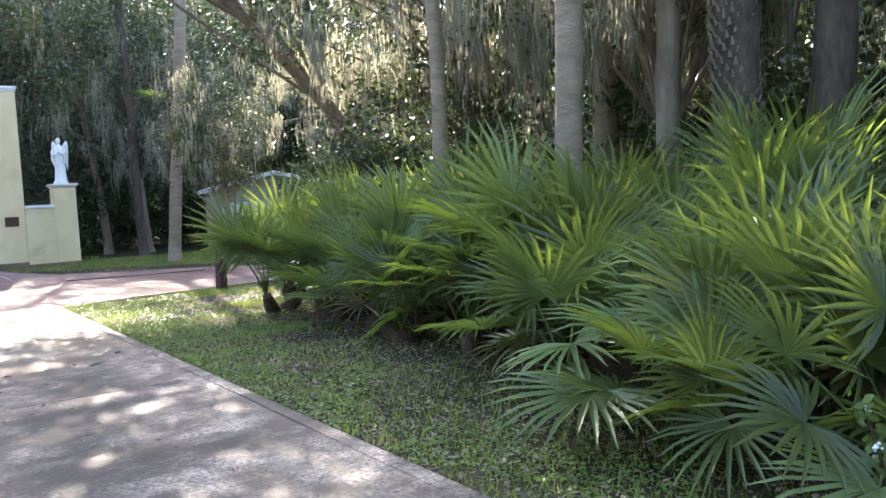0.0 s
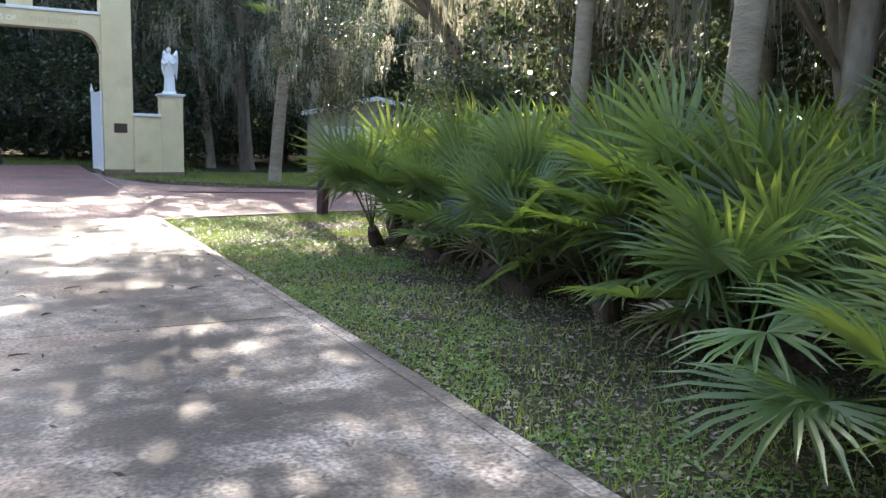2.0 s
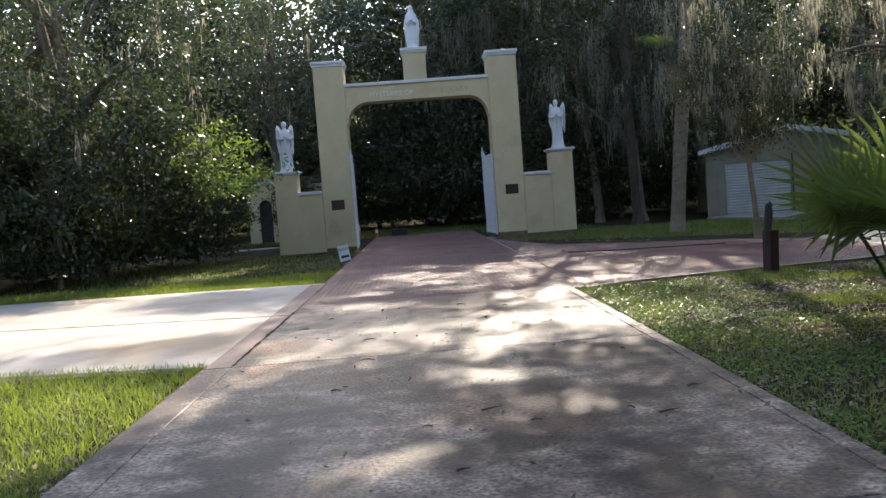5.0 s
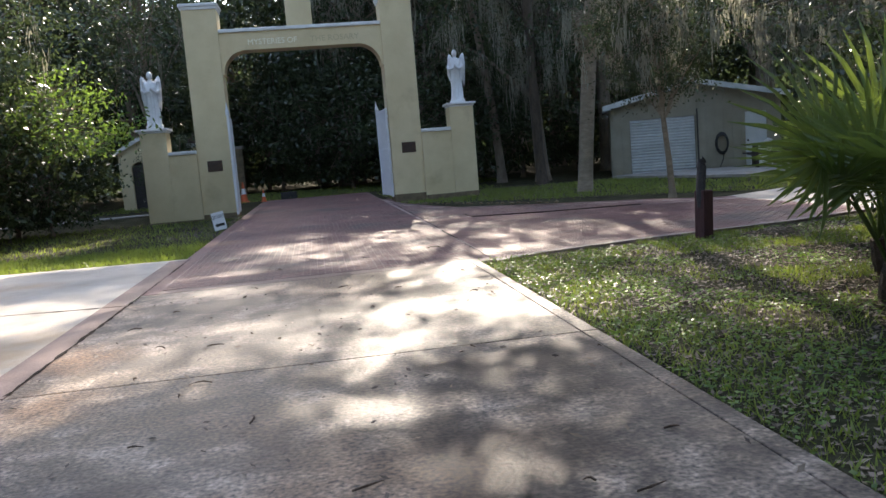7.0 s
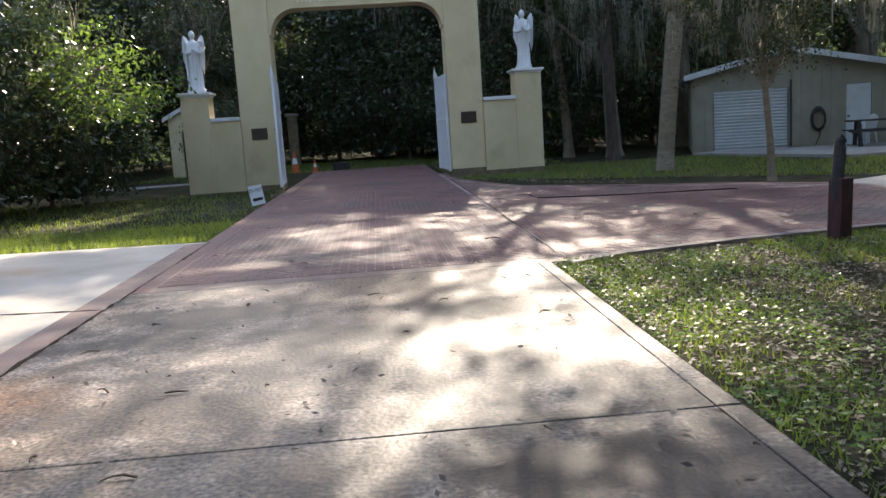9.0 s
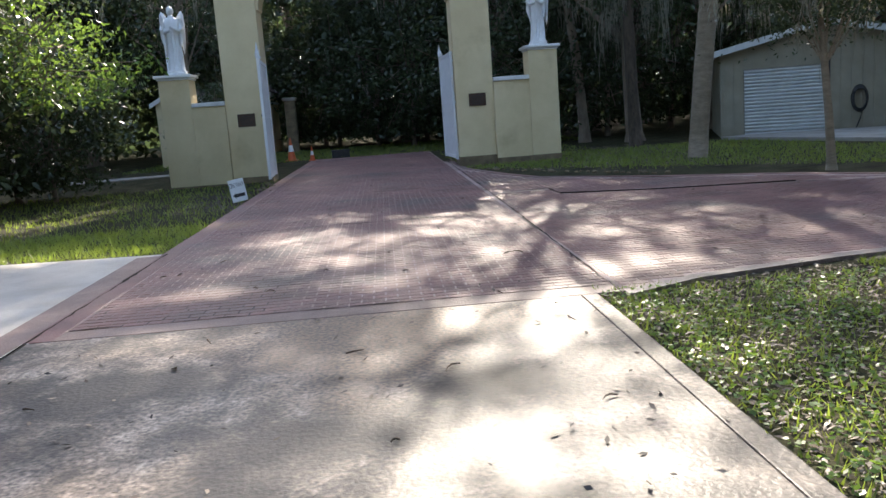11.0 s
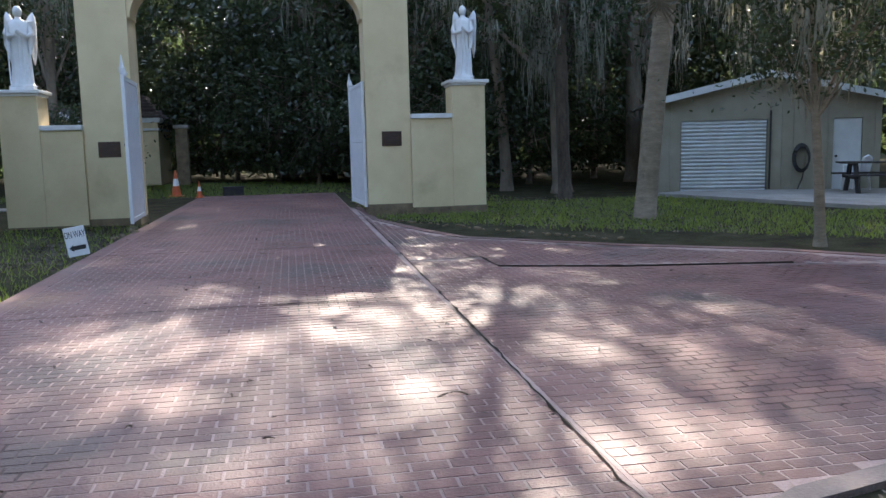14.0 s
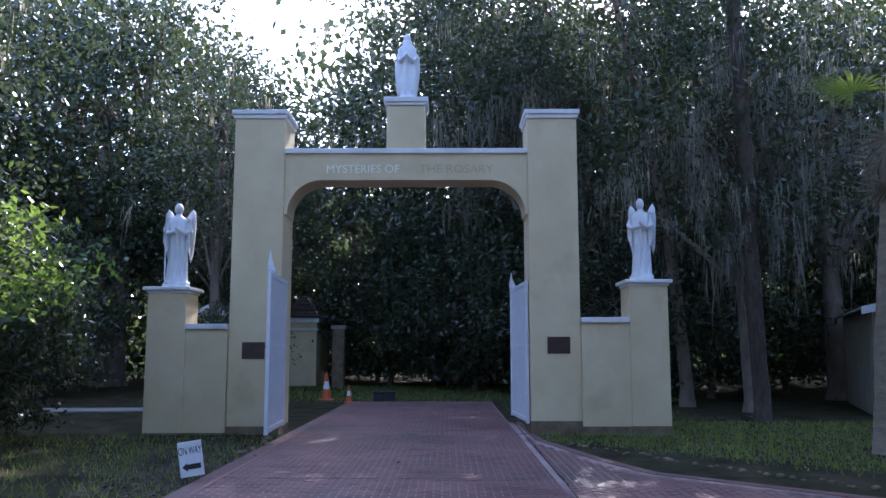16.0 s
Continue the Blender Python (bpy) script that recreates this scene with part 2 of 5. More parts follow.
ORANGE = ramp_mat("orange_plastic", [(0.3, (0.55, 0.10, 0.03)), (0.7, (0.70, 0.15, 0.05))], 8, 0.5, 0.1)
WHITE_PLASTIC = ramp_mat("white_plastic", [(0.3, (0.72, 0.72, 0.72)), (0.7, (0.82, 0.82, 0.82))], 8, 0.4, 0.05)
BLACK = ramp_mat("black_paint", [(0.3, (0.012, 0.012, 0.013)), (0.7, (0.03, 0.03, 0.03))], 9, 0.6, 0.1)
DARK_WOOD = ramp_mat("dark_wood", [(0.3, (0.022, 0.018, 0.018)), (0.7, (0.06, 0.05, 0.045))], 6, 0.75, 0.4, stretch=(1, 6, 6))
POST_RED = ramp_mat("red_brown_post", [(0.3, (0.045, 0.014, 0.013)), (0.7, (0.09, 0.032, 0.028))], 7, 0.75, 0.4, stretch=(4, 4, 0.6))
SLAB = ramp_mat("dusty_slab", [(0.3, (0.22, 0.20, 0.17)), (0.7, (0.36, 0.33, 0.29))], 1.5, 0.85, 0.4, fine=0.2, space="World")


# ---- mesh helpers ----
def part(name, bm, material, parent=None, label="", m=None):
    """Links a bmesh as one mesh object, under a thing or a part if one is given."""
    me = bpy.data.meshes.new(name)
    bm.to_mesh(me)
    bm.free()
    me.materials.append(material)
    ob = new(name, me)
    if parent:
        ob.parent = parent
    if m is not None:
        ob.matrix_basis = m
    if label:
        tagged(ob, label)
    return ob


def mesh_part(name, me, material, parent=None, label="", m=None):
    if material.name not in me.materials:
        me.materials.append(material)
    ob = new(name, me)
    if parent:
        ob.parent = parent
    if m is not None:
        ob.matrix_basis = m
    if label:
        tagged(ob, label)
    return ob


def thing(name, label, category, m=None, group="", kind=""):
    ob = new(name)
    if m is not None:
        ob.matrix_basis = m
    return tagged(ob, label, category, group, kind)


def add_box(bm, x0, x1, y0, y1, z0, z1, bevel=0.0):
    r = bmesh.ops.create_cube(bm, size=1.0)
    bmesh.ops.transform(bm, verts=r["verts"], matrix=Matrix.Translation(((x0 + x1) / 2, (y0 + y1) / 2, (z0 + z1) / 2))
                        @ Matrix.Diagonal((x1 - x0, y1 - y0, z1 - z0, 1)))
    if bevel:
        es = list({e for v in r["verts"] for e in v.link_edges})
        bmesh.ops.bevel(bm, geom=es, offset=bevel, segments=2, profile=0.5, affect="EDGES")
    return bm


def box(x0, x1, y0, y1, z0, z1, bevel=0.0):
    return add_box(bmesh.new(), x0, x1, y0, y1, z0, z1, bevel)


def add_tube(bm, pts, radii, sides=8, cap=True):
    """A tapered tube along points."""
    rings = []
    up = Vector((0, 0, 1))
    for i, p in enumerate(pts):
        p = Vector(p)
        d = (Vector(pts[min(i + 1, len(pts) - 1)]) - Vector(pts[max(i - 1, 0)])).normalized()
        a = d.cross(up if abs(d.z) < 0.95 else Vector((1, 0, 0))).normalized()
        b = d.cross(a)
        rings.append([bm.verts.new(p + radii[i] * (math.cos(2 * math.pi * k / sides) * a + math.sin(2 * math.pi * k / sides) * b)) for k in range(sides)])
    for r0, r1 in zip(rings, rings[1:]):
        for k in range(sides):
            bm.faces.new((r0[k], r0[(k + 1) % sides], r1[(k + 1) % sides], r1[k]))
    if cap:
        bm.faces.new(rings[0])
        bm.faces.new(list(reversed(rings[-1])))
    return bm


def add_lathe(bm, rows, sides=24, fold=0.0, folds=9, phase=0.0):
    """Rings of (z, rx, ry, cx, cy) joined into a closed body, with cloth folds."""
    rings = []
    for z, rx, ry, cx, cy in rows:
        ring = []
        for k in range(sides):
            a = 2 * math.pi * k / sides
            f = 1 + fold * math.sin(folds * a + phase + 1.5 * z) if rx > 0.05 else 1
            ring.append(bm.verts.new((cx + rx * f * math.cos(a), cy + ry * f * math.sin(a), z)))
        rings.append(ring)
    for r0, r1 in zip(rings, rings[1:]):
        for k in range(sides):
            bm.faces.new((r0[k], r0[(k + 1) % sides], r1[(k + 1) % sides], r1[k]))
    bm.faces.new(list(reversed(rings[0])))
    bm.faces.new(rings[-1])
    return bm


def prism(pts, z0, z1, bevel=0.0):
    """A slab over an outline."""
    bm = bmesh.new()
    f = bm.faces.new([bm.verts.new((x, y, z0)) for x, y in pts])
    r = bmesh.ops.extrude_face_region(bm, geom=[f])
    bmesh.ops.translate(bm, verts=[v for v in r["geom"] if isinstance(v, bmesh.types.BMVert)], vec=(0, 0, z1 - z0))
    bmesh.ops.recalc_face_normals(bm, faces=bm.faces[:])
    if bevel:
        es = [e for e in bm.edges if all(abs(v.co.z - z1) < 1e-6 for v in e.verts)]
        bmesh.ops.bevel(bm, geom=es, offset=bevel, segments=2, profile=0.5, affect="EDGES")
    return bm


def mesh_of(name, verts, faces_n):
    """A mesh of equal polygons: verts (n * k, 3) in order, k corners each."""
    k = faces_n
    n = len(verts) // k
    me = bpy.data.meshes.new(name)
    me.vertices.add(n * k)
    me.vertices.foreach_set("co", np.asarray(verts, np.float32).ravel())
    me.loops.add(n * k)
    me.loops.foreach_set("vertex_index", np.arange(n * k, dtype=np.int32))
    me.polygons.add(n)
    me.polygons.foreach_set("loop_start", np.arange(0, n * k, k, dtype=np.int32))
    me.update(calc_edges=True)
    return me


def rand_dirs(rng, n):
    v = rng.normal(size=(n, 3))
    return v / np.linalg.norm(v, axis=1)[:, None]


def leaf_quads(rng, centres, length, width, droop=0.3, jitter=0.3):
    """Pointed four-cornered leaves at the given places."""
    n = len(centres)
    d = rand_dirs(rng, n)
    d[:, 2] -= droop
    d /= np.linalg.norm(d, axis=1)[:, None]
    s = np.cross(d, rand_dirs(rng, n))
    s /= np.linalg.norm(s, axis=1)[:, None] + 1e-9
    ln = (length * (1 + jitter * rng.uniform(-1, 1, n)))[:, None]
    w = (width * (1 + jitter * rng.uniform(-1, 1, n)))[:, None]
    a = centres - d * ln / 2
    b = centres + s * w / 2
    c = centres + d * ln / 2
    e = centres - s * w / 2
    return np.stack([a, b, c, e], 1).reshape(-1, 3)


def strands(rng, tops, lengths, width, segs=5, wave=0.022):
    """Hanging, tapering, tangled ribbons."""
    n = len(tops)
    az = rng.uniform(0, math.pi, n)
    side = np.stack([np.cos(az), np.sin(az), np.zeros(n)], 1)
    drift = np.zeros((n, 2))
    out = []
    prev = None
    for i in range(segs + 1):
        f = i / segs
        c = tops + np.concatenate([drift, (-lengths * f)[:, None]], 1)
        drift = drift + rng.normal(0, wave, (n, 2)) * (0.25 + lengths)[:, None]
        w = (width * (0.5 + 1.1 * math.sin(math.pi * min(1, f * 1.1 + 0.12))) * rng.uniform(0.5, 1.3, n) * (1 - 0.85 * f))[:, None]
        row = (c - side * w, c + side * w)
        if prev:
            out.append(np.stack([prev[0], prev[1], row[1], row[0]], 1))
        prev = row
    return np.concatenate(out).reshape(-1, 3)


# ---- ground, drives ----
G = -0.03           # ground level beside the drives
ground = part("ground", prism([(-150, -150), (150, -150), (150, 150), (-150, 150)], -0.5, G), SOIL)
tagged(ground, "mossy dark soil with thin grass under trees", "ground", kind="structure")

# main concrete drive in bays with joints, and its edge bands
road = thing("road", "stained grey concrete driveway with edge bands", "driveway", kind="structure")
part("drive_base", box(-2.40, 1.83, -60, -14.75, -0.3, -0.006), JOINT_GREY, road)
bays = [-60, -56.2, -52.1, -48, -43.8, -39.6, -35.4, -31.3, -27.15, -23.0, -18.87, -14.746]
for y0, y1 in zip(bays, bays[1:]):
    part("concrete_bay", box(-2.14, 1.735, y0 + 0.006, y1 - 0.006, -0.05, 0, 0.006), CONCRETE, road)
    part("edge_band", box(1.739, 1.86, y0 + 0.006, y1 - 0.006, -0.05, 0.002, 0.008), CONCRETE, road)
    if y1 < -18:
        part("edge_band", box(-2.42, -2.146, y0 + 0.006, y1 - 0.006, -0.05, 0.002, 0.008), CONCRETE, road)

part("edge_band", box(-2.40, -2.146, -18.86, -11.2, -0.05, 0.0026, 0.0005), BAND_RED, road, "red-brown edge band")

# pale side apron towards the left
apron = thing("pavement", "pale concrete side drive with rust stains", "driveway", kind="structure")
part("apron_base", prism([(-2.16, -18.8), (-2.16, -11.0), (-40, -9.0), (-40, -16.2)], -0.3, -0.008), JOINT_GREY, apron)
part("concrete_bay", prism([(-2.17, -18.75), (-2.17, -15.42), (-8, -14.45), (-8, -17.85)], -0.05, 0.0, 0.006), APRON, apron)
part("concrete_bay", prism([(-2.10, -15.40), (-2.06, -11.1), (-8, -10.45), (-8, -14.43)], -0.05, 0.0, 0.006), APRON, apron)
for i in range(4):
    x0, x1 = -8.02 - 8 * i, -16.0 - 8 * i
    part("concrete_bay", prism([(x0, -17.85 + 0.4 * i), (x0, -10.45 + 0.35 * i), (x1, -10.1 + 0.35 * i), (x1, -17.45 + 0.4 * i)], -0.05, 0.0, 0.006), APRON, apron)

# red stamped-brick drive through the gate and its branch to the shed
brick_drive = thing("brick_drive", "red stamped brick driveway with pale joints", "driveway", kind="structure")
MAIN_R = 2.04
part("brick_bed", box(-2.16, 2.058, -14.74, 9.2, -0.3, -0.0022), MORTAR, brick_drive)
BRANCH = [(2.06, -14.86), (2.69, -14.54), (3.94, -14.25), (5.0, -14.1), (6.5, -13.9), (8.2, -13.4), (8.2, -9.3), (7.68, -9.02), (6.8, -7.95), (5.2, -6.85),
          (4.5, -6.2), (3.25, -5.0), (2.8, -3.7), (2.25, -1.2), (2.20, 2.2), (2.06, 2.2)]
part("brick_bed", prism(BRANCH, -0.3, -0.0022), MORTAR, brick_drive)
part("edge_band", box(-2.02, 2.03, -14.745, -14.50, -0.05, 0.001, 0.006), BAND_RED, brick_drive, "smooth red band across the drive")
part("edge_band", box(-2.16, -1.93, -14.74, 9.2, -0.05, 0.002, 0.01), BRICK, brick_drive, "smooth red edge band")
part("edge_band", prism([(2.06, -14.86), (2.69, -14.54), (3.94, -14.25), (5.0, -14.1), (6.5, -13.9), (8.2, -13.4), (8.2, -13.27), (6.5, -13.77), (5.0, -13.97), (3.94, -14.12),
                         (2.69, -14.41), (2.06, -14.72)], -0.06, 0.003), EDGE_CONCRETE, brick_drive, "smooth red edge band")
part("edge_band", prism([(8.2, -9.3), (7.68, -9.02), (6.8, -7.95), (5.2, -6.85), (4.5, -6.2), (3.25, -5.0), (2.8, -3.7), (2.25, -1.2), (2.20, 2.2), (2.33, 2.2), (2.38, -1.15),
                         (2.95, -3.6), (3.37, -4.88), (4.6, -6.05), (5.32, -6.7), (6.93, -7.82), (7.83, -8.9), (8.2, -9.1)], -0.06, 0.006), BRICK, brick_drive, "smooth red edge band")
grey = thing("pavement", "grey concrete drive curving away past the shed", "driveway", kind="structure")
part("concrete_bay", prism([(8.22, -13.4), (14, -11.6), (24, -9.6), (45, -8), (45, -3.0), (24, -5.0), (14, -7.0), (10.2, -8.0), (8.22, -8.95)], -0.2, 0.0, 0.01), APRON, grey)


def wander(name, pts, width, label, seed, z=0.0065):
    """A ragged crack filled with dirt, laid on the paving."""
    rng = np.random.default_rng(seed)
    bm = bmesh.new()
    prev = None
    for (x0, y0), (x1, y1) in zip(pts, pts[1:]):
        n = max(2, int(math.hypot(x1 - x0, y1 - y0) / 0.12))
        for i in range(n + 1):
            f = i / n
            dx, dy = x1 - x0, y1 - y0
            ll = math.hypot(dx, dy)
            nx, ny = -dy / ll, dx / ll
            j, w = rng.normal(0, 0.005), width * rng.choice([0.3, 0.6, 1.0, 1.0, 1.9])
            cx, cy = x0 + dx * f + nx * j, y0 + dy * f + ny * j
            row = (bm.verts.new((cx - nx * w / 2, cy - ny * w / 2, z)), bm.verts.new((cx + nx * w / 2, cy + ny * w / 2, z)))
            if prev:
                bm.faces.new((prev[0], prev[1], row[1], row[0]))
            prev = row
    return part(name, bm, JOINT_AND_LIP_SHADE, brick_drive, label)


wander("joint", [(2.02, -14.9), (2.055, -12), (2.10, -7.7), (2.17, 2.2)], 0.015, "dark dirt-filled joint", 3)
wander("joint", [(2.12, -7.35), (2.74, -7.31), (3.04, -7.25), (3.06, -8.1), (4.6, -8.55), (6.35, -9.0)], 0.030, "dark crack", 4)
# thin ridge in near-black: the shade on the lifted slab's south face, as colour
lip = [(3.05, -8.13), (3.7, -8.36), (4.35, -8.60), (5.3, -8.78), (6.34, -8.97)]
part("raised_lip", prism(lip + [(x + 0.004, y + 0.022) for x, y in lip[::-1]], -0.02, 0.017, 0.003), JOINT_AND_LIP_SHADE, brick_drive, "thin ridge coloured dark as the shaded edge of lifted paving")
wander("joint", [(-2.15, -15.42), (-5, -14.93), (-8, -14.44)], 0.03, "dark joint between apron bays", 8, 0.004)
wander("joint", [(-2.15, -18.8), (-2.12, -15.4), (-2.1, -11.1)], 0.025, "ragged joint beside the drive", 9, 0.004)
wander("joint", [(-1.9, -14.49), (2.0, -14.50)], 0.016, "thin joint", 5)
wander("joint", [(-1.9, -9.8), (2.0, -9.75)], 0.016, "thin joint", 6)
wander("joint", [(-1.9, -5.4), (2.05, -5.45)], 0.018, "thin joint", 7)


# ---- gate ----
FY = -0.1            # front of the gate
gate = thing("gateway", "tall cream stucco gateway with white coping", "gateway")
for x0, x1, zb in ((-3.30, -2.34, -0.3), (2.30, 3.24, -0.1)):
    pier = part("pier", box(x0, x1, FY, FY + 0.95, zb, 5.92, 0.012), STUCCO, gate)
    part("plinth", box(x0 - 0.012, x1 + 0.012, FY - 0.012, FY + 0.962, zb, 0.14 + (0.08 if x0 > 0 else -0.02), 0.01), PLINTH, pier, "dirt-stained base")
    bm = bmesh.new()
    add_box(bm, x0 - 0.03, x1 + 0.03, FY - 0.03, FY + 0.98, 5.922, 6.0, 0.008)
    add_box(bm, x0 - 0.06, x1 + 0.06, FY - 0.06, FY + 1.01, 6.002, 6.09, 0.012)
    part("cap", bm, WHITE_TRIM, pier, "stepped white cap")


def arch_beam():
    """A beam whose underside is rounded down at both ends."""
    bm = bmesh.new()
    r, xl, xr, zt, zb = 0.66, -2.338, 2.298, 5.24, 4.73
    pts = [(xl, zt), (xl, zb - r)]
    for i in range(0, 13):
        a = math.pi - i / 12 * math.pi / 2
        pts.append((xl + 0.05 + r + r * math.cos(a), zb - r + r * math.sin(a)))
    for i in range(0, 13):
        a = math.pi / 2 - i / 12 * math.pi / 2
        pts.append((xr - 0.05 - r + r * math.cos(a), zb - r + r * math.sin(a)))
    pts += [(xr, zb - r), (xr, zt)]
    f = bm.faces.new([bm.verts.new((x, FY + 0.05, z)) for x, z in pts])
    g = bmesh.ops.extrude_face_region(bm, geom=[f])
    bmesh.ops.translate(bm, verts=[v for v in g["geom"] if isinstance(v, bmesh.types.BMVert)], vec=(0, 0.7, 0))
    bmesh.ops.recalc_face_normals(bm, faces=bm.faces[:])
    return bm


beam = part("beam", arch_beam(), STUCCO, gate)
part("coping", box(-2.337, 2.297, FY, FY + 0.8, 5.242, 5.34, 0.012), WHITE_TRIM, beam, "white coping")
ped = part("top_pedestal", box(-0.40, 0.34, FY + 0.06, FY + 0.76, 5.342, 6.2, 0.01), STUCCO, gate)
bm = bmesh.new()
add_box(bm, -0.43, 0.37, FY + 0.03, FY + 0.79, 6.202, 6.26, 0.008)
add_box(bm, -0.46, 0.40, FY + 0.0, FY + 0.82, 6.262, 6.36, 0.012)
part("cap", bm, WHITE_TRIM, ped, "stepped white cap")

# raised letters on the beam, the last words faded to ghosts
fc = bpy.data.curves.new("lettering", "FONT")
fc.body, fc.size, fc.extrude, fc.align_x = "MYSTERIES OF", 0.222, 0.006, "LEFT"
fo = new("lettering_source", fc)
bpy.context.view_layer.update()
letters_mesh = bpy.data.meshes.new_from_object(fo.evaluated_get(bpy.context.evaluated_depsgraph_get()))
bpy.data.objects.remove(fo)
mesh_part("lettering", letters_mesh, GOLD, beam, "gilded raised lettering", pose(-1.55, FY + 0.042, 4.87, 90, 0, 0))
faded = bpy.data.curves.new("lettering", "FONT")
faded.body, faded.size, faded.extrude, faded.align_x = "THE ROSARY", 0.222, 0.004, "LEFT"
fo = new("lettering_source", faded)
bpy.context.view_layer.update()
faded_mesh = bpy.data.meshes.new_from_object(fo.evaluated_get(bpy.context.evaluated_depsgraph_get()))
bpy.data.objects.remove(fo)
wide = max(v.co.x for v in faded_mesh.vertices)
for v in faded_mesh.vertices:
    v.co.x *= 1.42 / wide
mesh_part("lettering", faded_mesh, GHOST, beam, "tarnished raised lettering", pose(0.228, FY + 0.044, 4.87, 90, 0, 0))

for cx, cz in ((-2.83, 1.50), (2.83, 1.60)):
    pl = thing("wall_plaque", "small dark bronze plaque on the cream pier", "plaque", pose(cx, FY - 0.002, cz), "plaques on the piers")
    part("plate", box(-0.21, 0.21, -0.022, 0, -0.155, 0.155, 0.006), BRONZE, pl)
    bm = bmesh.new()
    for i in range(5):
        add_box(bm, -0.15 + 0.02 * (i % 2), 0.15 - 0.03 * (i % 3), -0.026, -0.0221, 0.085 - 0.045 * i, 0.10 - 0.045 * i)
    part("inscription", bm, DARK_WOOD, pl, "unreadable raised lines")

# wing walls and statue pedestals, the western ones standing lower
for name, x0, x1, zt in (("wall_west", -4.078, -3.302, 1.89), ("wall_east", 3.242, 4.128, 2.01)):
    w = thing(name, "low cream stucco wing wall with white coping", "wall", kind="structure")
    part("wall_body", box(x0, x1, -0.18, 0.15, -0.3, zt), STUCCO, w)
    part("plinth", box(x0, x1, -0.192, 0.162, -0.3, zt - 1.88), PLINTH, w)
    part("coping", box(x0, x1, -0.235, 0.2, zt + 0.001, zt + 0.10, 0.012), WHITE_TRIM, w)
PED_Y = 0.16
for cx, zt in ((-4.44, 2.56), (4.49, 2.69)):
    p = thing("statue_pedestal", "cream stucco pedestal with white stepped cap", "pedestal", pose(cx, PED_Y, -0.3), "statue pedestals")
    h = zt + 0.3
    part("body", box(-0.36, 0.36, -0.36, 0.36, 0, h, 0.012), STUCCO, p)
    part("plinth", box(-0.372, 0.372, -0.372, 0.372, 0, h - 2.55, 0.01), PLINTH, p, "dirt-stained base")
    bm = bmesh.new()
    add_box(bm, -0.385, 0.385, -0.385, 0.385, h + 0.001, h + 0.05, 0.01)
    add_box(bm, -0.44, 0.44, -0.44, 0.44, h + 0.051, h + 0.12, 0.015)
    part("cap", bm, WHITE_TRIM, p, "stepped white cap")


def robed(bm, h, lean=0.0, arms=True):
    """A robed standing shape of height h."""
    s = h / 1.5
    rows = [(0, .20, .18), (.05, .23, .20), (.07, .20, .17), (.12, .185, .16), (.4, .165, .14), (.7, .16, .135), (.92, .165, .13), (1.05, .18, .13), (1.16, .19, .12),
            (1.23, .13, .10), (1.27, .055, .055), (1.30, .055, .06)]
    add_lathe(bm, [(z * s, rx * s, ry * s, lean * z * s, 0) for z, rx, ry in rows], 30, 0.06, 8)
    r = bmesh.ops.create_uvsphere(bm, u_segments=14, v_segments=10, radius=0.095 * s)
    bmesh.ops.transform(bm, verts=r["verts"], matrix=Matrix.Translation((lean * 1.4 * s, -0.01, 1.395 * s)) @ Matrix.Diagonal((0.85, 0.95, 1.15, 1)))
    return s


def angel(mirror):
    bm = bmesh.new()
    s = robed(bm, 1.5)
    for sx in (-1, 1):
        outline = [(.05, 1.0), (.10, 1.26), (.17, 1.37), (.225, 1.42), (.265, 1.33), (.275, 1.12), (.26, .85), (.235, .58), (.20, .44), (.165, .60), (.11, .85)]
        front = [bm.verts.new((sx * x * s, (0.12 + 0.05 * math.sin(x * 9)) * s, z * s)) for x, z in outline]
        back = [bm.verts.new((v.co.x, v.co.y + 0.05 * s, v.co.z)) for v in front]
        bm.faces.new(front)
        bm.faces.new(list(reversed(back)))
        for i in range(len(front)):
            j = (i + 1) % len(front)
            bm.faces.new((front[i], back[i], back[j], front[j]))
        for k in range(4):
            add_tube(bm, [(sx * (.10 + .04 * k) * s, .115 * s, 1.25 * s), (sx * (.12 + .04 * k) * s, .105 * s, (.95 - .05 * k) * s), (sx * (.13 + .03 * k) * s, .12 * s, .72 * s)],
                     [.012, .02, .006], 6)
        add_tube(bm, [(sx * .17 * s, 0, 1.18 * s), (sx * .22 * s, -.04 * s, 1.0 * s), (sx * .15 * s, -.15 * s, .93 * s), (mirror * .02, -.17 * s, (1.0 + .04 * sx) * s)],
                 [.05 * s, .055 * s, .045 * s, .03 * s], 10)
        add_tube(bm, [(sx * .20 * s, -.06 * s, 1.0 * s), (sx * .20 * s, -.07 * s, .8 * s), (sx * .18 * s, -.05 * s, .62 * s)], [.05 * s, .055 * s, .02 * s], 8)
    for k in range(6):
        a = -1.2 + 0.45 * k - 1.57 + 1.1
        add_tube(bm, [(.14 * math.cos(a) * s, .12 * math.sin(a) * s, .95 * s), (.165 * math.cos(a + .15) * s, .15 * math.sin(a + .15) * s, .5 * s),
                      (.18 * math.cos(a) * s, .165 * math.sin(a) * s, .08 * s)], [.012, .022, .02], 6)
    if mirror < 0:
        add_tube(bm, [(-.17 * s, -.19 * s, .08 * s), (-.19 * s, -.17 * s, 1.3 * s)], [.012, .012], 6)
    add_box(bm, -.21 * s, .21 * s, -.19 * s, .19 * s, -0.04, 0.02, 0.01)
    return bm


def smooth(ob):
    ob.data.polygons.foreach_set("use_smooth", [True] * len(ob.data.polygons))
    return ob


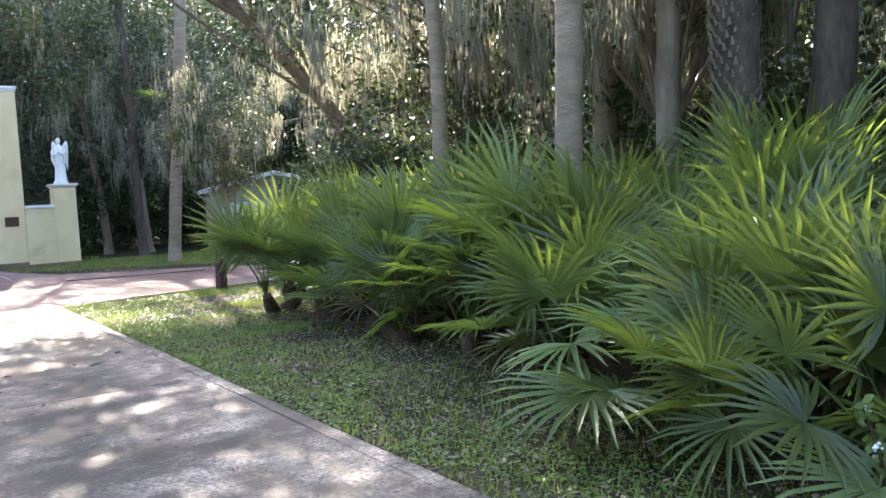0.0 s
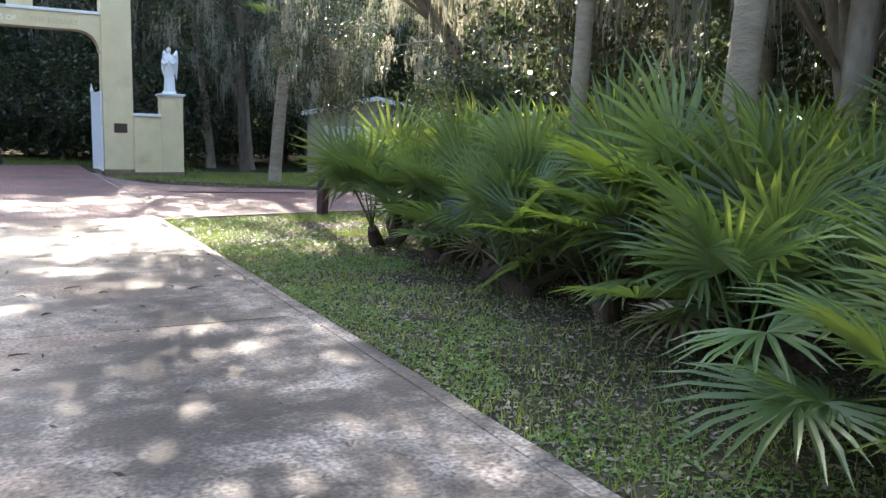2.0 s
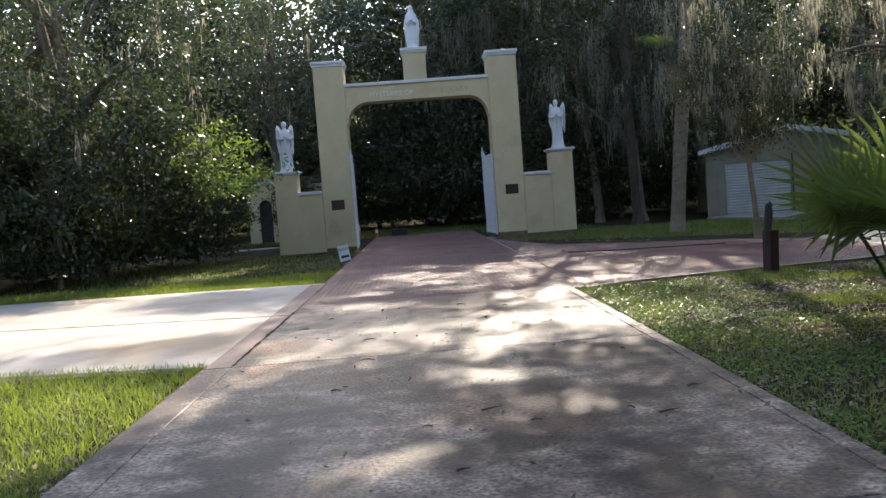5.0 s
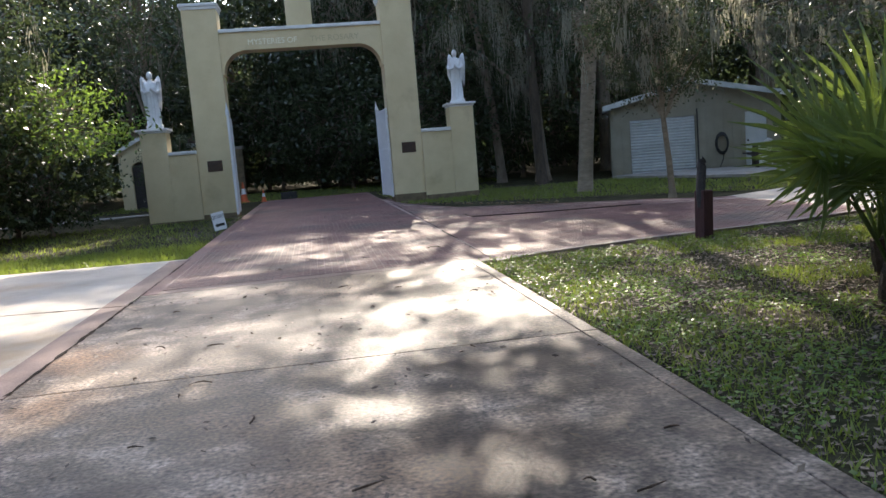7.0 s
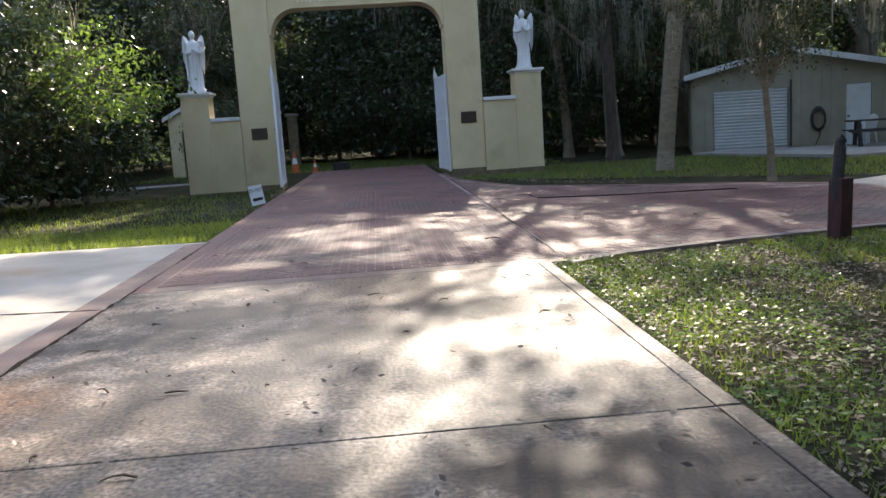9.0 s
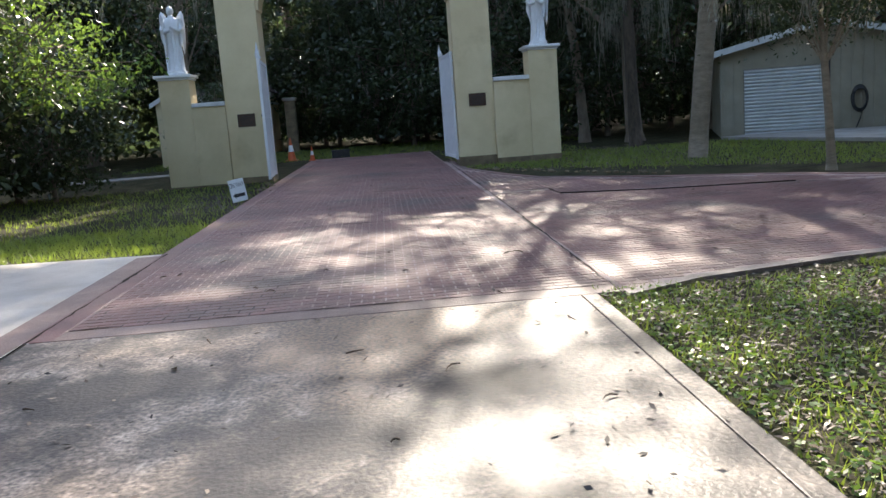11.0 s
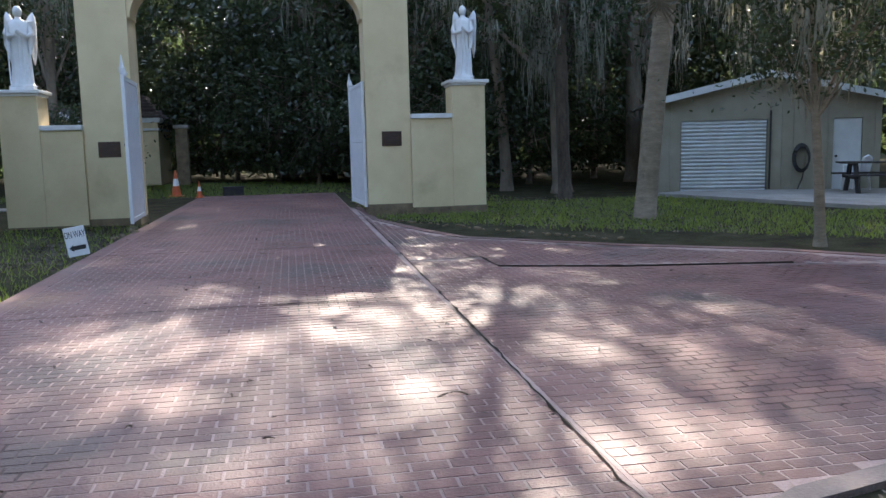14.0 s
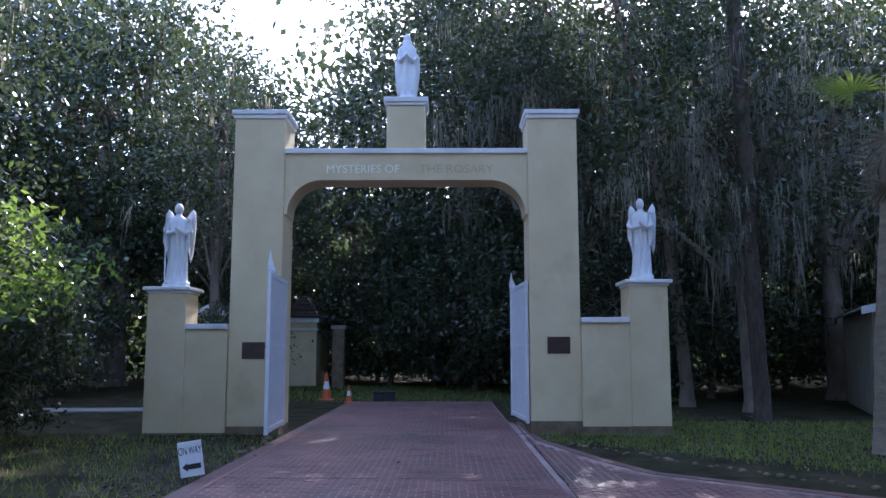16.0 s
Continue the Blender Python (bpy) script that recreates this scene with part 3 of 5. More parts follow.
st = part("angel_statue", angel(-1), STATUE_MAT, m=pose(-4.40, PED_Y, 2.72, 0, 0, 6) @ Matrix.Diagonal((1.04, 1.04, 1.06, 1)))
tagged(smooth(st), "white stone winged angel statue holding a staff", "statue", "angel statues")
st = part("angel_statue", angel(1), STATUE_MAT, m=pose(4.47, PED_Y, 2.85, 0, 0, -24) @ Matrix.Diagonal((0.95, 1.0, 1.03, 1)))
tagged(smooth(st), "white stone winged angel statue with folded arms", "statue", "angel statues")

bm = bmesh.new()
s = robed(bm, 1.3)
add_lathe(bm, [(z, rx, ry, 0, 0.02) for z, rx, ry in ((.05, .17, .15), (.25, .20, .16), (.6, .235, .15), (.85, .22, .14), (.98, .15, .12), (1.06, .10, .11), (1.16, .085, .10), (1.22, .04, .05))], 26, 0.05, 7)
add_tube(bm, [(-.17, -.06, .82), (-.12, -.15, .72), (0, -.19, .86), (.12, -.15, .72), (.17, -.06, .82)], [.04, .05, .035, .05, .04], 10)
add_box(bm, -.17, .17, -.15, .15, -0.03, 0.02, 0.01)
st = part("robed_statue", bm, STATUE_MAT, m=pose(-0.03, FY + 0.41, 6.39, 0, 0, 0) @ Matrix.Scale(1.06, 4))
tagged(smooth(st), "white stone veiled statue with joined arms", "statue")


def gate_leaf(m, label, L=2.05):
    """White gate leaf: frame, boards, rails and a pointed finial at the free end; local x from hinge to free end."""
    g = thing("gate_leaf", label, "gate", m, "gate leaves")
    H = 2.65
    bm = bmesh.new()
    add_box(bm, 0, 0.07, -0.03, 0.03, 0, H, 0.006)
    add_box(bm, L - 0.07, L, -0.03, 0.03, 0, H, 0.006)
    for z in (0.02, 1.38, H - 0.09):
        add_box(bm, 0.07, L - 0.07, -0.028, 0.028, z, z + 0.08, 0.006)
    part("gate_frame", bm, GATE_WHITE, g)
    for i in range(12):
        x = 0.075 + i * (L - 0.15) / 12
        part("board", box(x, x + (L - 0.15) / 12 - 0.008, -0.012, 0.012, 0.10, H - 0.09, 0.003), GATE_WHITE, g)
    for x, h in ((L - 0.035, 0.34), (L - 0.3, 0.16)):
        bm = bmesh.new()
        add_lathe(bm, [(0, .03, .03, 0, 0), (.05 * h, .045, .045, 0, 0), (.3 * h, .05, .05, 0, 0), (.55 * h, .03, .03, 0, 0), (h, .006, .006, 0, 0)], 12)
        part("finial", bm, GATE_WHITE, g, m=pose(x, 0, H))
    part("latch", box(L - 0.16, L - 0.04, -0.05, -0.03, 1.40, 1.44, 0.004), BLACK, g)
    for z in (0.35, 1.4, 2.4):
        part("hinge", box(-0.04, 0.16, -0.036, -0.03, z, z + 0.05, 0.002), GATE_WHITE, g)
    return g


gate_leaf(pose(-2.25, -0.12, 0.15, 0, 0, -87), "white painted gate leaf, swung open outwards", 1.85)
gate_leaf(pose(2.255, 0.02, 0.16, 0, 0, 93.5), "white painted gate leaf, swung open inwards")


# ---- small things by the gate ----
sign = thing("road_sign", "small white tilted sign with black lettering and arrow", "sign", pose(-2.24, -5.35, G, 0, -9, 4))
part("board", box(-0.14, 0.14, -0.006, 0.006, 0.05, 0.46, 0.003), WHITE_PLASTIC, sign)
for x in (-0.08, 0.06):
    part("stake", box(x, x + 0.012, -0.0, 0.012, -0.1, 0.2), BLACK, sign)
tc = bpy.data.curves.new("sign_words", "FONT")
tc.body, tc.size, tc.extrude, tc.align_x = "ON WAY", 0.105, 0.001, "CENTER"
to = new("sign_words_source", tc)
bpy.context.view_layer.update()
tm = bpy.data.meshes.new_from_object(to.evaluated_get(bpy.context.evaluated_depsgraph_get()))
bpy.data.objects.remove(to)
mesh_part("lettering", tm, BLACK, sign, "black lettering", pose(0, -0.008, 0.31, 90, 0, 0) @ Matrix.Diagonal((0.62, 1.25, 1, 1)))
bm = bmesh.new()
f = bm.faces.new([bm.verts.new((x, -0.0075, z)) for x, z in ((-.11, .165), (-.05, .215), (-.05, .195), (.11, .195), (.11, .135), (-.05, .135), (-.05, .115))])
g = bmesh.ops.extrude_face_region(bm, geom=[f])
bmesh.ops.translate(bm, verts=[v for v in g["geom"] if isinstance(v, bmesh.types.BMVert)], vec=(0, -0.002, 0))
part("arrow", bm, BLACK, sign, "black arrow")


def cone(m, h, label):
    c = thing("traffic_cone", label, "traffic cone", m, "traffic cones")
    b = 0.26 * h
    part("base", box(-b, b, -b, b, 0, 0.04 * h, 0.01), ORANGE, c)
    bm = bmesh.new()
    r = lambda f: h * (0.19 - 0.16 * f)
    add_lathe(bm, [(h * f, r(f), r(f), 0, 0) for f in (0.04, 0.4)], 20)
    part("lower_body", bm, ORANGE, c)
    bm = bmesh.new()
    add_lathe(bm, [(h * f, r(f) + 0.001, r(f) + 0.001, 0, 0) for f in (0.401, 0.68)], 20)
    part("collar", bm, WHITE_PLASTIC, c, "white reflective collar")
    bm = bmesh.new()
    add_lathe(bm, [(h * f, r(f), r(f), 0, 0) for f in (0.681, 0.97, 1.0)], 20)
    part("tip", bm, ORANGE, c)


cone(pose(-3.02, 10.4, G), 0.85, "tall orange traffic cone with white collar")
cone(pose(-2.11, 8.7, 0.0), 0.50, "small orange traffic cone with white collar")

crate = thing("storage_box", "low black box on the grass near the cones", "box", pose(-1.15, 9.6, G, 0, 0, 5))
part("body", box(-0.32, 0.32, -0.2, 0.2, 0, 0.25, 0.02), BLACK, crate)
part("lid", box(-0.34, 0.34, -0.22, 0.22, 0.251, 0.30, 0.012), BLACK, crate)

# stones edging the corner by the left gate leaf and right pier
rng = np.random.default_rng(11)


def stone(x, y, r):
    bm = bmesh.new()
    q = bmesh.ops.create_icosphere(bm, subdivisions=2, radius=r)
    for v in q["verts"]:
        v.co *= 1 + 0.25 * noise.noise(v.co * 9 + Vector((x, y, 0)))
        v.co.z *= 0.6
    ob = part("edging_stone", bm, PLINTH, m=pose(x, y, G + 0.3 * r, 0, 0, rng.uniform(0, 360)))
    tagged(smooth(ob), "rough dark edging stone half sunk in soil", "stone", "edging stones")


for i in range(14):
    f = i / 13
    stone(-1.9 - 0.55 * abs(f - 0.4) + rng.normal(0, 0.04) - 0.2, -2.9 + 2.4 * f, rng.uniform(0.04, 0.08))
for i in range(34):
    f = i / 33
    stone(2.35 + 3.0 * f + rng.normal(0, 0.06) + 0.12, -1.0 - 5.2 * f ** 0.8 + rng.normal(0, 0.06) + 0.25, rng.uniform(0.025, 0.06))

# red-brown post with a dark hanging thing at its top, on the verge
post = thing("marker_post", "leaning red-brown post with black top piece", "post", pose(4.84, -14.6, G, 0, 2, 20))
part("shaft", box(-0.085, 0.085, -0.08, 0.08, -0.1, 0.63, 0.012), POST_RED, post)
bm = bmesh.new()
add_tube(bm, [(-0.065, 0.0, 0.42), (-0.055, 0.0, 0.60), (-0.03, 0.01, 0.80), (-0.01, 0.01, 0.98), (0.02, 0.0, 1.06)], [0.035, 0.058, 0.062, 0.056, 0.03], 10)
for v in bm.verts:
    v.co *= 1 + 0.10 * noise.noise(v.co * 11)
part("top_piece", bm, DARK_WOOD, post, "dark weathered stub bound to the post")


# ---- shed ----
SA = math.degrees(math.atan2(-0.77, 2.10))
SHED = pose(11.21, 3.43, G, 0, 0, SA)      # local x along the front, y into the building
shed = thing("shed", "cream metal-sided shed with roll-up door", "shed", SHED)
SX0, SX1, SD, EH, AH = -0.65, 5.10, 6.0, 2.5, 3.15
MIDX = (SX0 + SX1) / 2


def shed_front():
    """The gable wall with openings for the roll-up door and the side door."""
    bm = bmesh.new()
    def roof_z(x):
        return EH + (AH - EH) * (1 - abs(x - MIDX) / (MIDX - SX0))
    for x0, x1, zb in ((SX0, 0, 0), (0, MIDX, 1.97), (MIDX, 2.26, 1.97), (2.26, 3.92, 0), (3.92, 4.64, 1.95), (4.64, SX1, 0)):
        if x1 <= x0:
            continue
        pts = [(x0, zb), (x1, zb), (x1, roof_z(x1)), (x0, roof_z(x0))]
        f = bm.faces.new([bm.verts.new((x, 0, z)) for x, z in pts])
        g = bmesh.ops.extrude_face_region(bm, geom=[f])
        bmesh.ops.translate(bm, verts=[v for v in g["geom"] if isinstance(v, bmesh.types.BMVert)], vec=(0, 0.1, 0))
    bmesh.ops.recalc_face_normals(bm, faces=bm.faces[:])
    return bm


part("wall", shed_front(), SIDING, shed)
for x in (SX0, SX1 - 0.1):
    part("wall", box(x, x + 0.1, 0.101, SD, 0, EH), SIDING, shed)
part("wall", box(SX0 + 0.101, SX1 - 0.101, SD - 0.1, SD, 0, EH), SIDING, shed)
for k in range(20):
    x = SX0 + 0.08 + k * 0.29
    if 0 - 0.03 < x < 2.26 or 3.88 < x < 4.66 or x > SX1 - 0.04:
        continue
    zt = EH + (AH - EH) * (1 - abs(x - MIDX) / (MIDX - SX0)) - 0.06
    part("siding_rib", box(x, x + 0.035, -0.022, -0.001, 0.02, zt, 0.005), SIDING, shed)
for k in range(18):
    part("siding_rib", box(SX0 - 0.021, SX0 - 0.001, 0.2 + k * 0.31, 0.235 + k * 0.31, 0.02, EH - 0.05), SIDING, shed)
for sx in (-1, 1):
    bm = bmesh.new()
    hw = MIDX - SX0 + 0.25
    ez = EH - 0.25 * (AH - EH) / (MIDX - SX0) + 0.03
    a, b = (MIDX, AH + 0.03), (MIDX + sx * hw, ez)
    vs = [bm.verts.new(v) for v in ((a[0], -0.35, a[1]), (b[0], -0.35, b[1]), (b[0], SD + 0.2, b[1]), (a[0], SD + 0.2, a[1]))]
    f = bm.faces.new(vs)
    g = bmesh.ops.extrude_face_region(bm, geom=[f])
    bmesh.ops.translate(bm, verts=[v for v in g["geom"] if isinstance(v, bmesh.types.BMVert)], vec=(0, 0, 0.05))
    bmesh.ops.recalc_face_normals(bm, faces=bm.faces[:])
    part("roof", bm, ROOF_AND_SLAT_SHADE, shed)
    bm = bmesh.new()
    vs = [bm.verts.new(v) for v in ((a[0], -0.37, a[1] + 0.06), (b[0], -0.37, b[1] + 0.06), (b[0], -0.37, b[1] - 0.12), (a[0], -0.37, a[1] - 0.12))]
    f = bm.faces.new(vs)
    g = bmesh.ops.extrude_face_region(bm, geom=[f])
    bmesh.ops.translate(bm, verts=[v for v in g["geom"] if isinstance(v, bmesh.types.BMVert)], vec=(0, 0.018, 0))
    part("fascia", bm, STEEL_WHITE, shed, "white fascia board")
# backing panel greyer than the slats, as painted shade in the gaps between them
rd = part("roller_door", box(0.02, 2.24, 0.06, 0.075, 0.0, 1.97), ROOF_AND_SLAT_SHADE, shed, "white corrugated roll-up door")
for k in range(19):
    z = 0.02 + k * 0.102
    bm = bmesh.new()
    add_tube(bm, [(0.03, 0.05, z + 0.045), (2.23, 0.05, z + 0.045)], [0.040, 0.040], 8)
    part("slat", bm, STEEL_WHITE, rd)
sd = part("side_door", box(3.93, 4.63, 0.03, 0.07, 0.02, 1.94, 0.004), STEEL_WHITE, shed, "plain white door")
bm = bmesh.new()
bmesh.ops.create_uvsphere(bm, u_segments=10, v_segments=8, radius=0.035, matrix=Matrix.Translation((4.0, -0.01, 0.95)))
part("door_handle", bm, BLACK, sd)
part("downpipe", box(2.30, 2.35, -0.05, -0.023, 0.1, 2.2, 0.008), BLACK, shed, "dark pipe beside the roll-up door")

hose = thing("garden_hose", "black garden hose coiled on a wall hook", "hose", SHED @ pose(3.12, -0.09, 0.92))
for k in range(5):
    bm = bmesh.new()
    pts = [((0.17 + 0.012 * k) * math.cos(2 * math.pi * i / 20), -0.05 + 0.022 * k, (0.30 + 0.02 * k) * math.sin(2 * math.pi * i / 20)) for i in range(21)]
    add_tube(bm, pts, [0.018] * 21, 6, cap=False)
    part("coil", bm, BLACK, hose)
part("hook", box(-0.09, 0.09, -0.06, 0.067, 0.25, 0.33, 0.01), BLACK, hose)
bm = bmesh.new()
add_tube(bm, [(0.05, -0.03, -0.33), (0.02, -0.03, -0.55), (-0.12, -0.1, -0.86), (-0.4, -0.25, -0.915)], [0.016] * 4, 6)
part("tail", bm, BLACK, hose)

yard = part("slab", prism([(10.2, 2.7), (12.0, -3.0), (20, -4.2), (30, -3), (30, 3.5), (17.2, 1.1), (11.3, 3.2)], -0.2, 0.06, 0.01), SLAB)
tagged(yard, "dusty concrete yard before the shed", "slab", kind="structure")

# picnic table and plastic chair before the shed
TX, TY = 14.9, 0.35
tb = thing("picnic_table", "dark-stained wooden picnic table with benches", "table", pose(TX, TY, 0.06, 0, 0, SA - 4))
for i in range(5):
    part("plank", box(-0.9, 0.9, -0.36 + 0.146 * i, -0.222 + 0.146 * i, 0.71, 0.75, 0.004), DARK_WOOD, tb)
for sy in (-1, 1):
    for i in range(2):
        y = sy * (0.62 + 0.15 * i)
        part("bench_plank", box(-0.9, 0.9, y - 0.07, y + 0.07, 0.42, 0.46, 0.004), DARK_WOOD, tb)
for sx in (-0.62, 0.62):
    part("bearer", box(sx - 0.02, sx + 0.02, -0.8, 0.8, 0.33, 0.42), DARK_WOOD, tb)
    for sy in (-1, 1):
        bm = bmesh.new()
        add_tube(bm, [(sx + 0.035, sy * 0.62, 0.0), (sx + 0.035, sy * 0.24, 0.71)], [0.06, 0.06], 4)
        part("leg", bm, DARK_WOOD, tb)

ch = thing("plastic_chair", "white moulded plastic garden chair behind the table", "chair", pose(TX + 0.12, TY + 0.95, 0.06, 0, 0, 200))
part("seat", box(-0.23, 0.23, -0.22, 0.22, 0.40, 0.43, 0.012), WHITE_PLASTIC, ch)
for sx in (-0.2, 0.2):
    for sy in (-0.2, 0.2):
        bm = bmesh.new()
        add_tube(bm, [(sx * 1.2, sy * 1.2, 0), (sx, sy, 0.41)], [0.022, 0.03], 8)
        part("leg", bm, WHITE_PLASTIC, ch)
    bm = bmesh.new()
    add_tube(bm, [(sx * 1.2, -0.2, 0.41), (sx * 1.25, -0.2, 0.64), (sx * 1.25, 0.2, 0.66)], [0.022, 0.025, 0.025], 8)
    part("armrest", bm, WHITE_PLASTIC, ch)
bm = bmesh.new()
for i in range(7):
    x = -0.21 + 0.07 * i
    add_tube(bm, [(x, 0.21, 0.42), (x, 0.25, 0.65), (x * 0.85, 0.30, 0.86 - 3.0 * x * x * 0.5)], [0.022, 0.026, 0.022], 6)
add_tube(bm, [(-0.22, 0.25, 0.66), (-0.18, 0.29, 0.82), (0, 0.30, 0.88), (0.18, 0.29, 0.82), (0.22, 0.25, 0.66)], [0.025] * 5, 8)
part("backrest", bm, WHITE_PLASTIC, ch)

# inner gatehouse pier with tiled roof, beyond the gate
lodge = thing("gatehouse", "cream stucco gatehouse corner with dark tiled roof", "gatehouse", pose(-5.5, 20.2, G))
part("wall", box(-0.9, 0.55, 0, 3.5, 0, 2.75, 0.01), STUCCO, lodge)
part("cornice", box(-0.97, 0.62, -0.07, 3.57, 2.4, 2.5, 0.01), WHITE_TRIM, lodge)
part("cornice", box(-1.02, 0.67, -0.12, 3.62, 2.751, 2.95, 0.015), WHITE_TRIM, lodge)
bm = bmesh.new()
vs = [bm.verts.new(v) for v in ((-1.1, -0.2, 2.955), (0.75, -0.2, 2.955), (0.75, 3.7, 2.955), (-1.1, 3.7, 2.955), (-0.18, 0.9, 4.0), (-0.18, 2.6, 4.0))]
for f in ((0, 1, 4), (1, 2, 5, 4), (2, 3, 5), (3, 0, 4, 5), (3, 2, 1, 0)):
    bm.faces.new([vs[i] for i in f])
roof = part("roof", bm, TILE_ROOF, lodge)
for k in range(7):
    z = 3.0 + 0.14 * k
    f = 0.14 * k / 1.05
    part("tile_course", box(-1.1 + 0.92 * f, 0.75 - 0.93 * f, -0.22 + 1.1 * f, -0.12 + 1.1 * f, z, z + 0.05, 0.01), TILE_ROOF, roof)
pr = thing("gate_pier", "narrow weathered pier beyond the gate", "pier", pose(-3.9, 19.5, G))
part("shaft", box(-0.25, 0.25, 0, 0.5, 0, 2.45, 0.01), PLINTH, pr)
part("cap", box(-0.32, 0.32, -0.07, 0.57, 2.451, 2.6, 0.015), SLAB, pr)

# small gabled building behind the western wing wall
cottage = thing("cottage", "small cream stucco building with white gable trim and arched opening", "building", pose(-8.3, 12.5, G))
bm = bmesh.new()
cw_, ch_, cr_ = 1.9, 2.55, 3.05
arch = [(0.80 - 0.31 * math.cos(math.pi * i / 10), 1.75 + 0.31 * math.sin(math.pi * i / 10)) for i in range(11)]
outline = [(0, 0), (0, ch_), (cw_ / 2, cr_), (cw_, ch_), (cw_, 0), (1.11, 0)] + arch[::-1] + [(0.49, 0)]
f = bm.faces.new([bm.verts.new((x, 0, z)) for x, z in outline])
g = bmesh.ops.extrude_face_region(bm, geom=[f])
bmesh.ops.translate(bm, verts=[v for v in g["geom"] if isinstance(v, bmesh.types.BMVert)], vec=(0, 0.22, 0))
bmesh.ops.recalc_face_normals(bm, faces=bm.faces[:])
part("wall", bm, STUCCO, cottage)
for x in (0, cw_ - 0.2):
    part("wall", box(x, x + 0.2, 0.222, 3.4, 0, ch_ - 0.02), STUCCO, cottage)
part("wall", box(0.2, cw_ - 0.2, 3.2, 3.4, 0, ch_ - 0.02), STUCCO, cottage)
part("door", box(0.45, 1.15, 0.26, 0.31, 0, 2.1, 0.005), DARK_WOOD, cottage, "dark door in the arched opening")
for sx in (-1, 1):
    for nm, y0, y1, drop, mt in (("roof", -0.12, 3.5, 0.05, TILE_ROOF), ("fascia", -0.16, -0.122, 0.17, WHITE_TRIM)):
        a, b = (cw_ / 2, cr_ + 0.07), (cw_ / 2 + sx * (cw_ / 2 + 0.2), ch_ - 0.045)
        bm = bmesh.new()
        f = bm.faces.new([bm.verts.new(v) for v in ((a[0], y0, a[1]), (b[0], y0, b[1]), (b[0], y0, b[1] - drop), (a[0], y0, a[1] - drop))])
        g = bmesh.ops.extrude_face_region(bm, geom=[f])
        bmesh.ops.translate(bm, verts=[v for v in g["geom"] if isinstance(v, bmesh.types.BMVert)], vec=(0, y1 - y0, 0))
        bmesh.ops.recalc_face_normals(bm, faces=bm.faces[:])
        part(nm, bm, mt, cottage, "white gable trim" if nm == "fascia" else "")

path_w = part("path", prism([(-14, 4.6), (-7.2, 5.4), (-5.4, 6.0), (-5.4, 6.8), (-7.2, 6.6), (-14, 6.0)], -0.2, 0.0), SLAB)
tagged(path_w, "pale path running behind the wing wall", "path", kind="structure")


# ---- trees ----
# sunlit patches on the drive (x, y, half-width, half-length): gaps in the crowns towards the sun
GLADES = [(0.55, -17.3, .5, .3), (1.4, -17.6, .28, .22), (0.5, -18.5, .36, .22), (-0.3, -18.2, .45, .16), (1.65, -14.85, .22, .2), (0.4, -15.9, .7, .15),
          (-0.9, -15.1, .5, .3), (-0.8, -17.2, .4, .18), (0.0, -20.0, .6, .16), (-0.6, -22.0, .6, .2), (1.0, -24.0, .13, .13),
          (1.55, -26.5, .13, .13), (0.8, -21.2, .35, .16), (2.3, -16.0, .35, .35), (2.3, -24.3, .25, .25)]
GLADES_BRICK = [(1.9, -7.9, .5, .4), (0.9, -10.1, .55, .25), (2.63, -12.0, .4, .4), (2.35, -13.75, .4, .35), (1.6, -14.4, .22, .22), (-1.75, -8.8, .5, .35),
                (-0.2, -12.6, .45, .28), (0.0, -9.3, .45, .15), (0.2, -13.6, .4, .22), (-0.9, -10.9, .5, .2), (4.2, -11.0, .3, .3), (-1.3, -13.6, .5, .25)]
GLADES_LAWN = [(-4.6, -20.6, 2.6, 1.7), (-5.2, -10.7, 3.2, .45), (-5.5, -15.6, 3.2, 1.6), (-4.0, -23.5, 1.2, .8), (10.5, -4.5, 2.5, .5)]


def in_glade(rng, p):
    """Which points of a crown stand between the sun and a sunlit patch."""
    k = p[:, 2] / to_sun.z
    x, y = p[:, 0] - k * to_sun.x, p[:, 1] - k * to_sun.y
    x = x + 0.12 * np.sin(5.1 * y + 2.0 * x) + rng.normal(0, 0.07, len(x))
    y = y + 0.10 * np.sin(6.3 * x) + rng.normal(0, 0.07, len(x))
    hit = np.zeros(len(x), bool)
    for cx, cy, rx, ry in GLADES + GLADES_BRICK + GLADES_LAWN:
        hit |= ((x - cx) / rx) ** 2 + ((y - cy) / ry) ** 2 < 1
    return hit & (rng.uniform(size=len(x)) < 0.88)


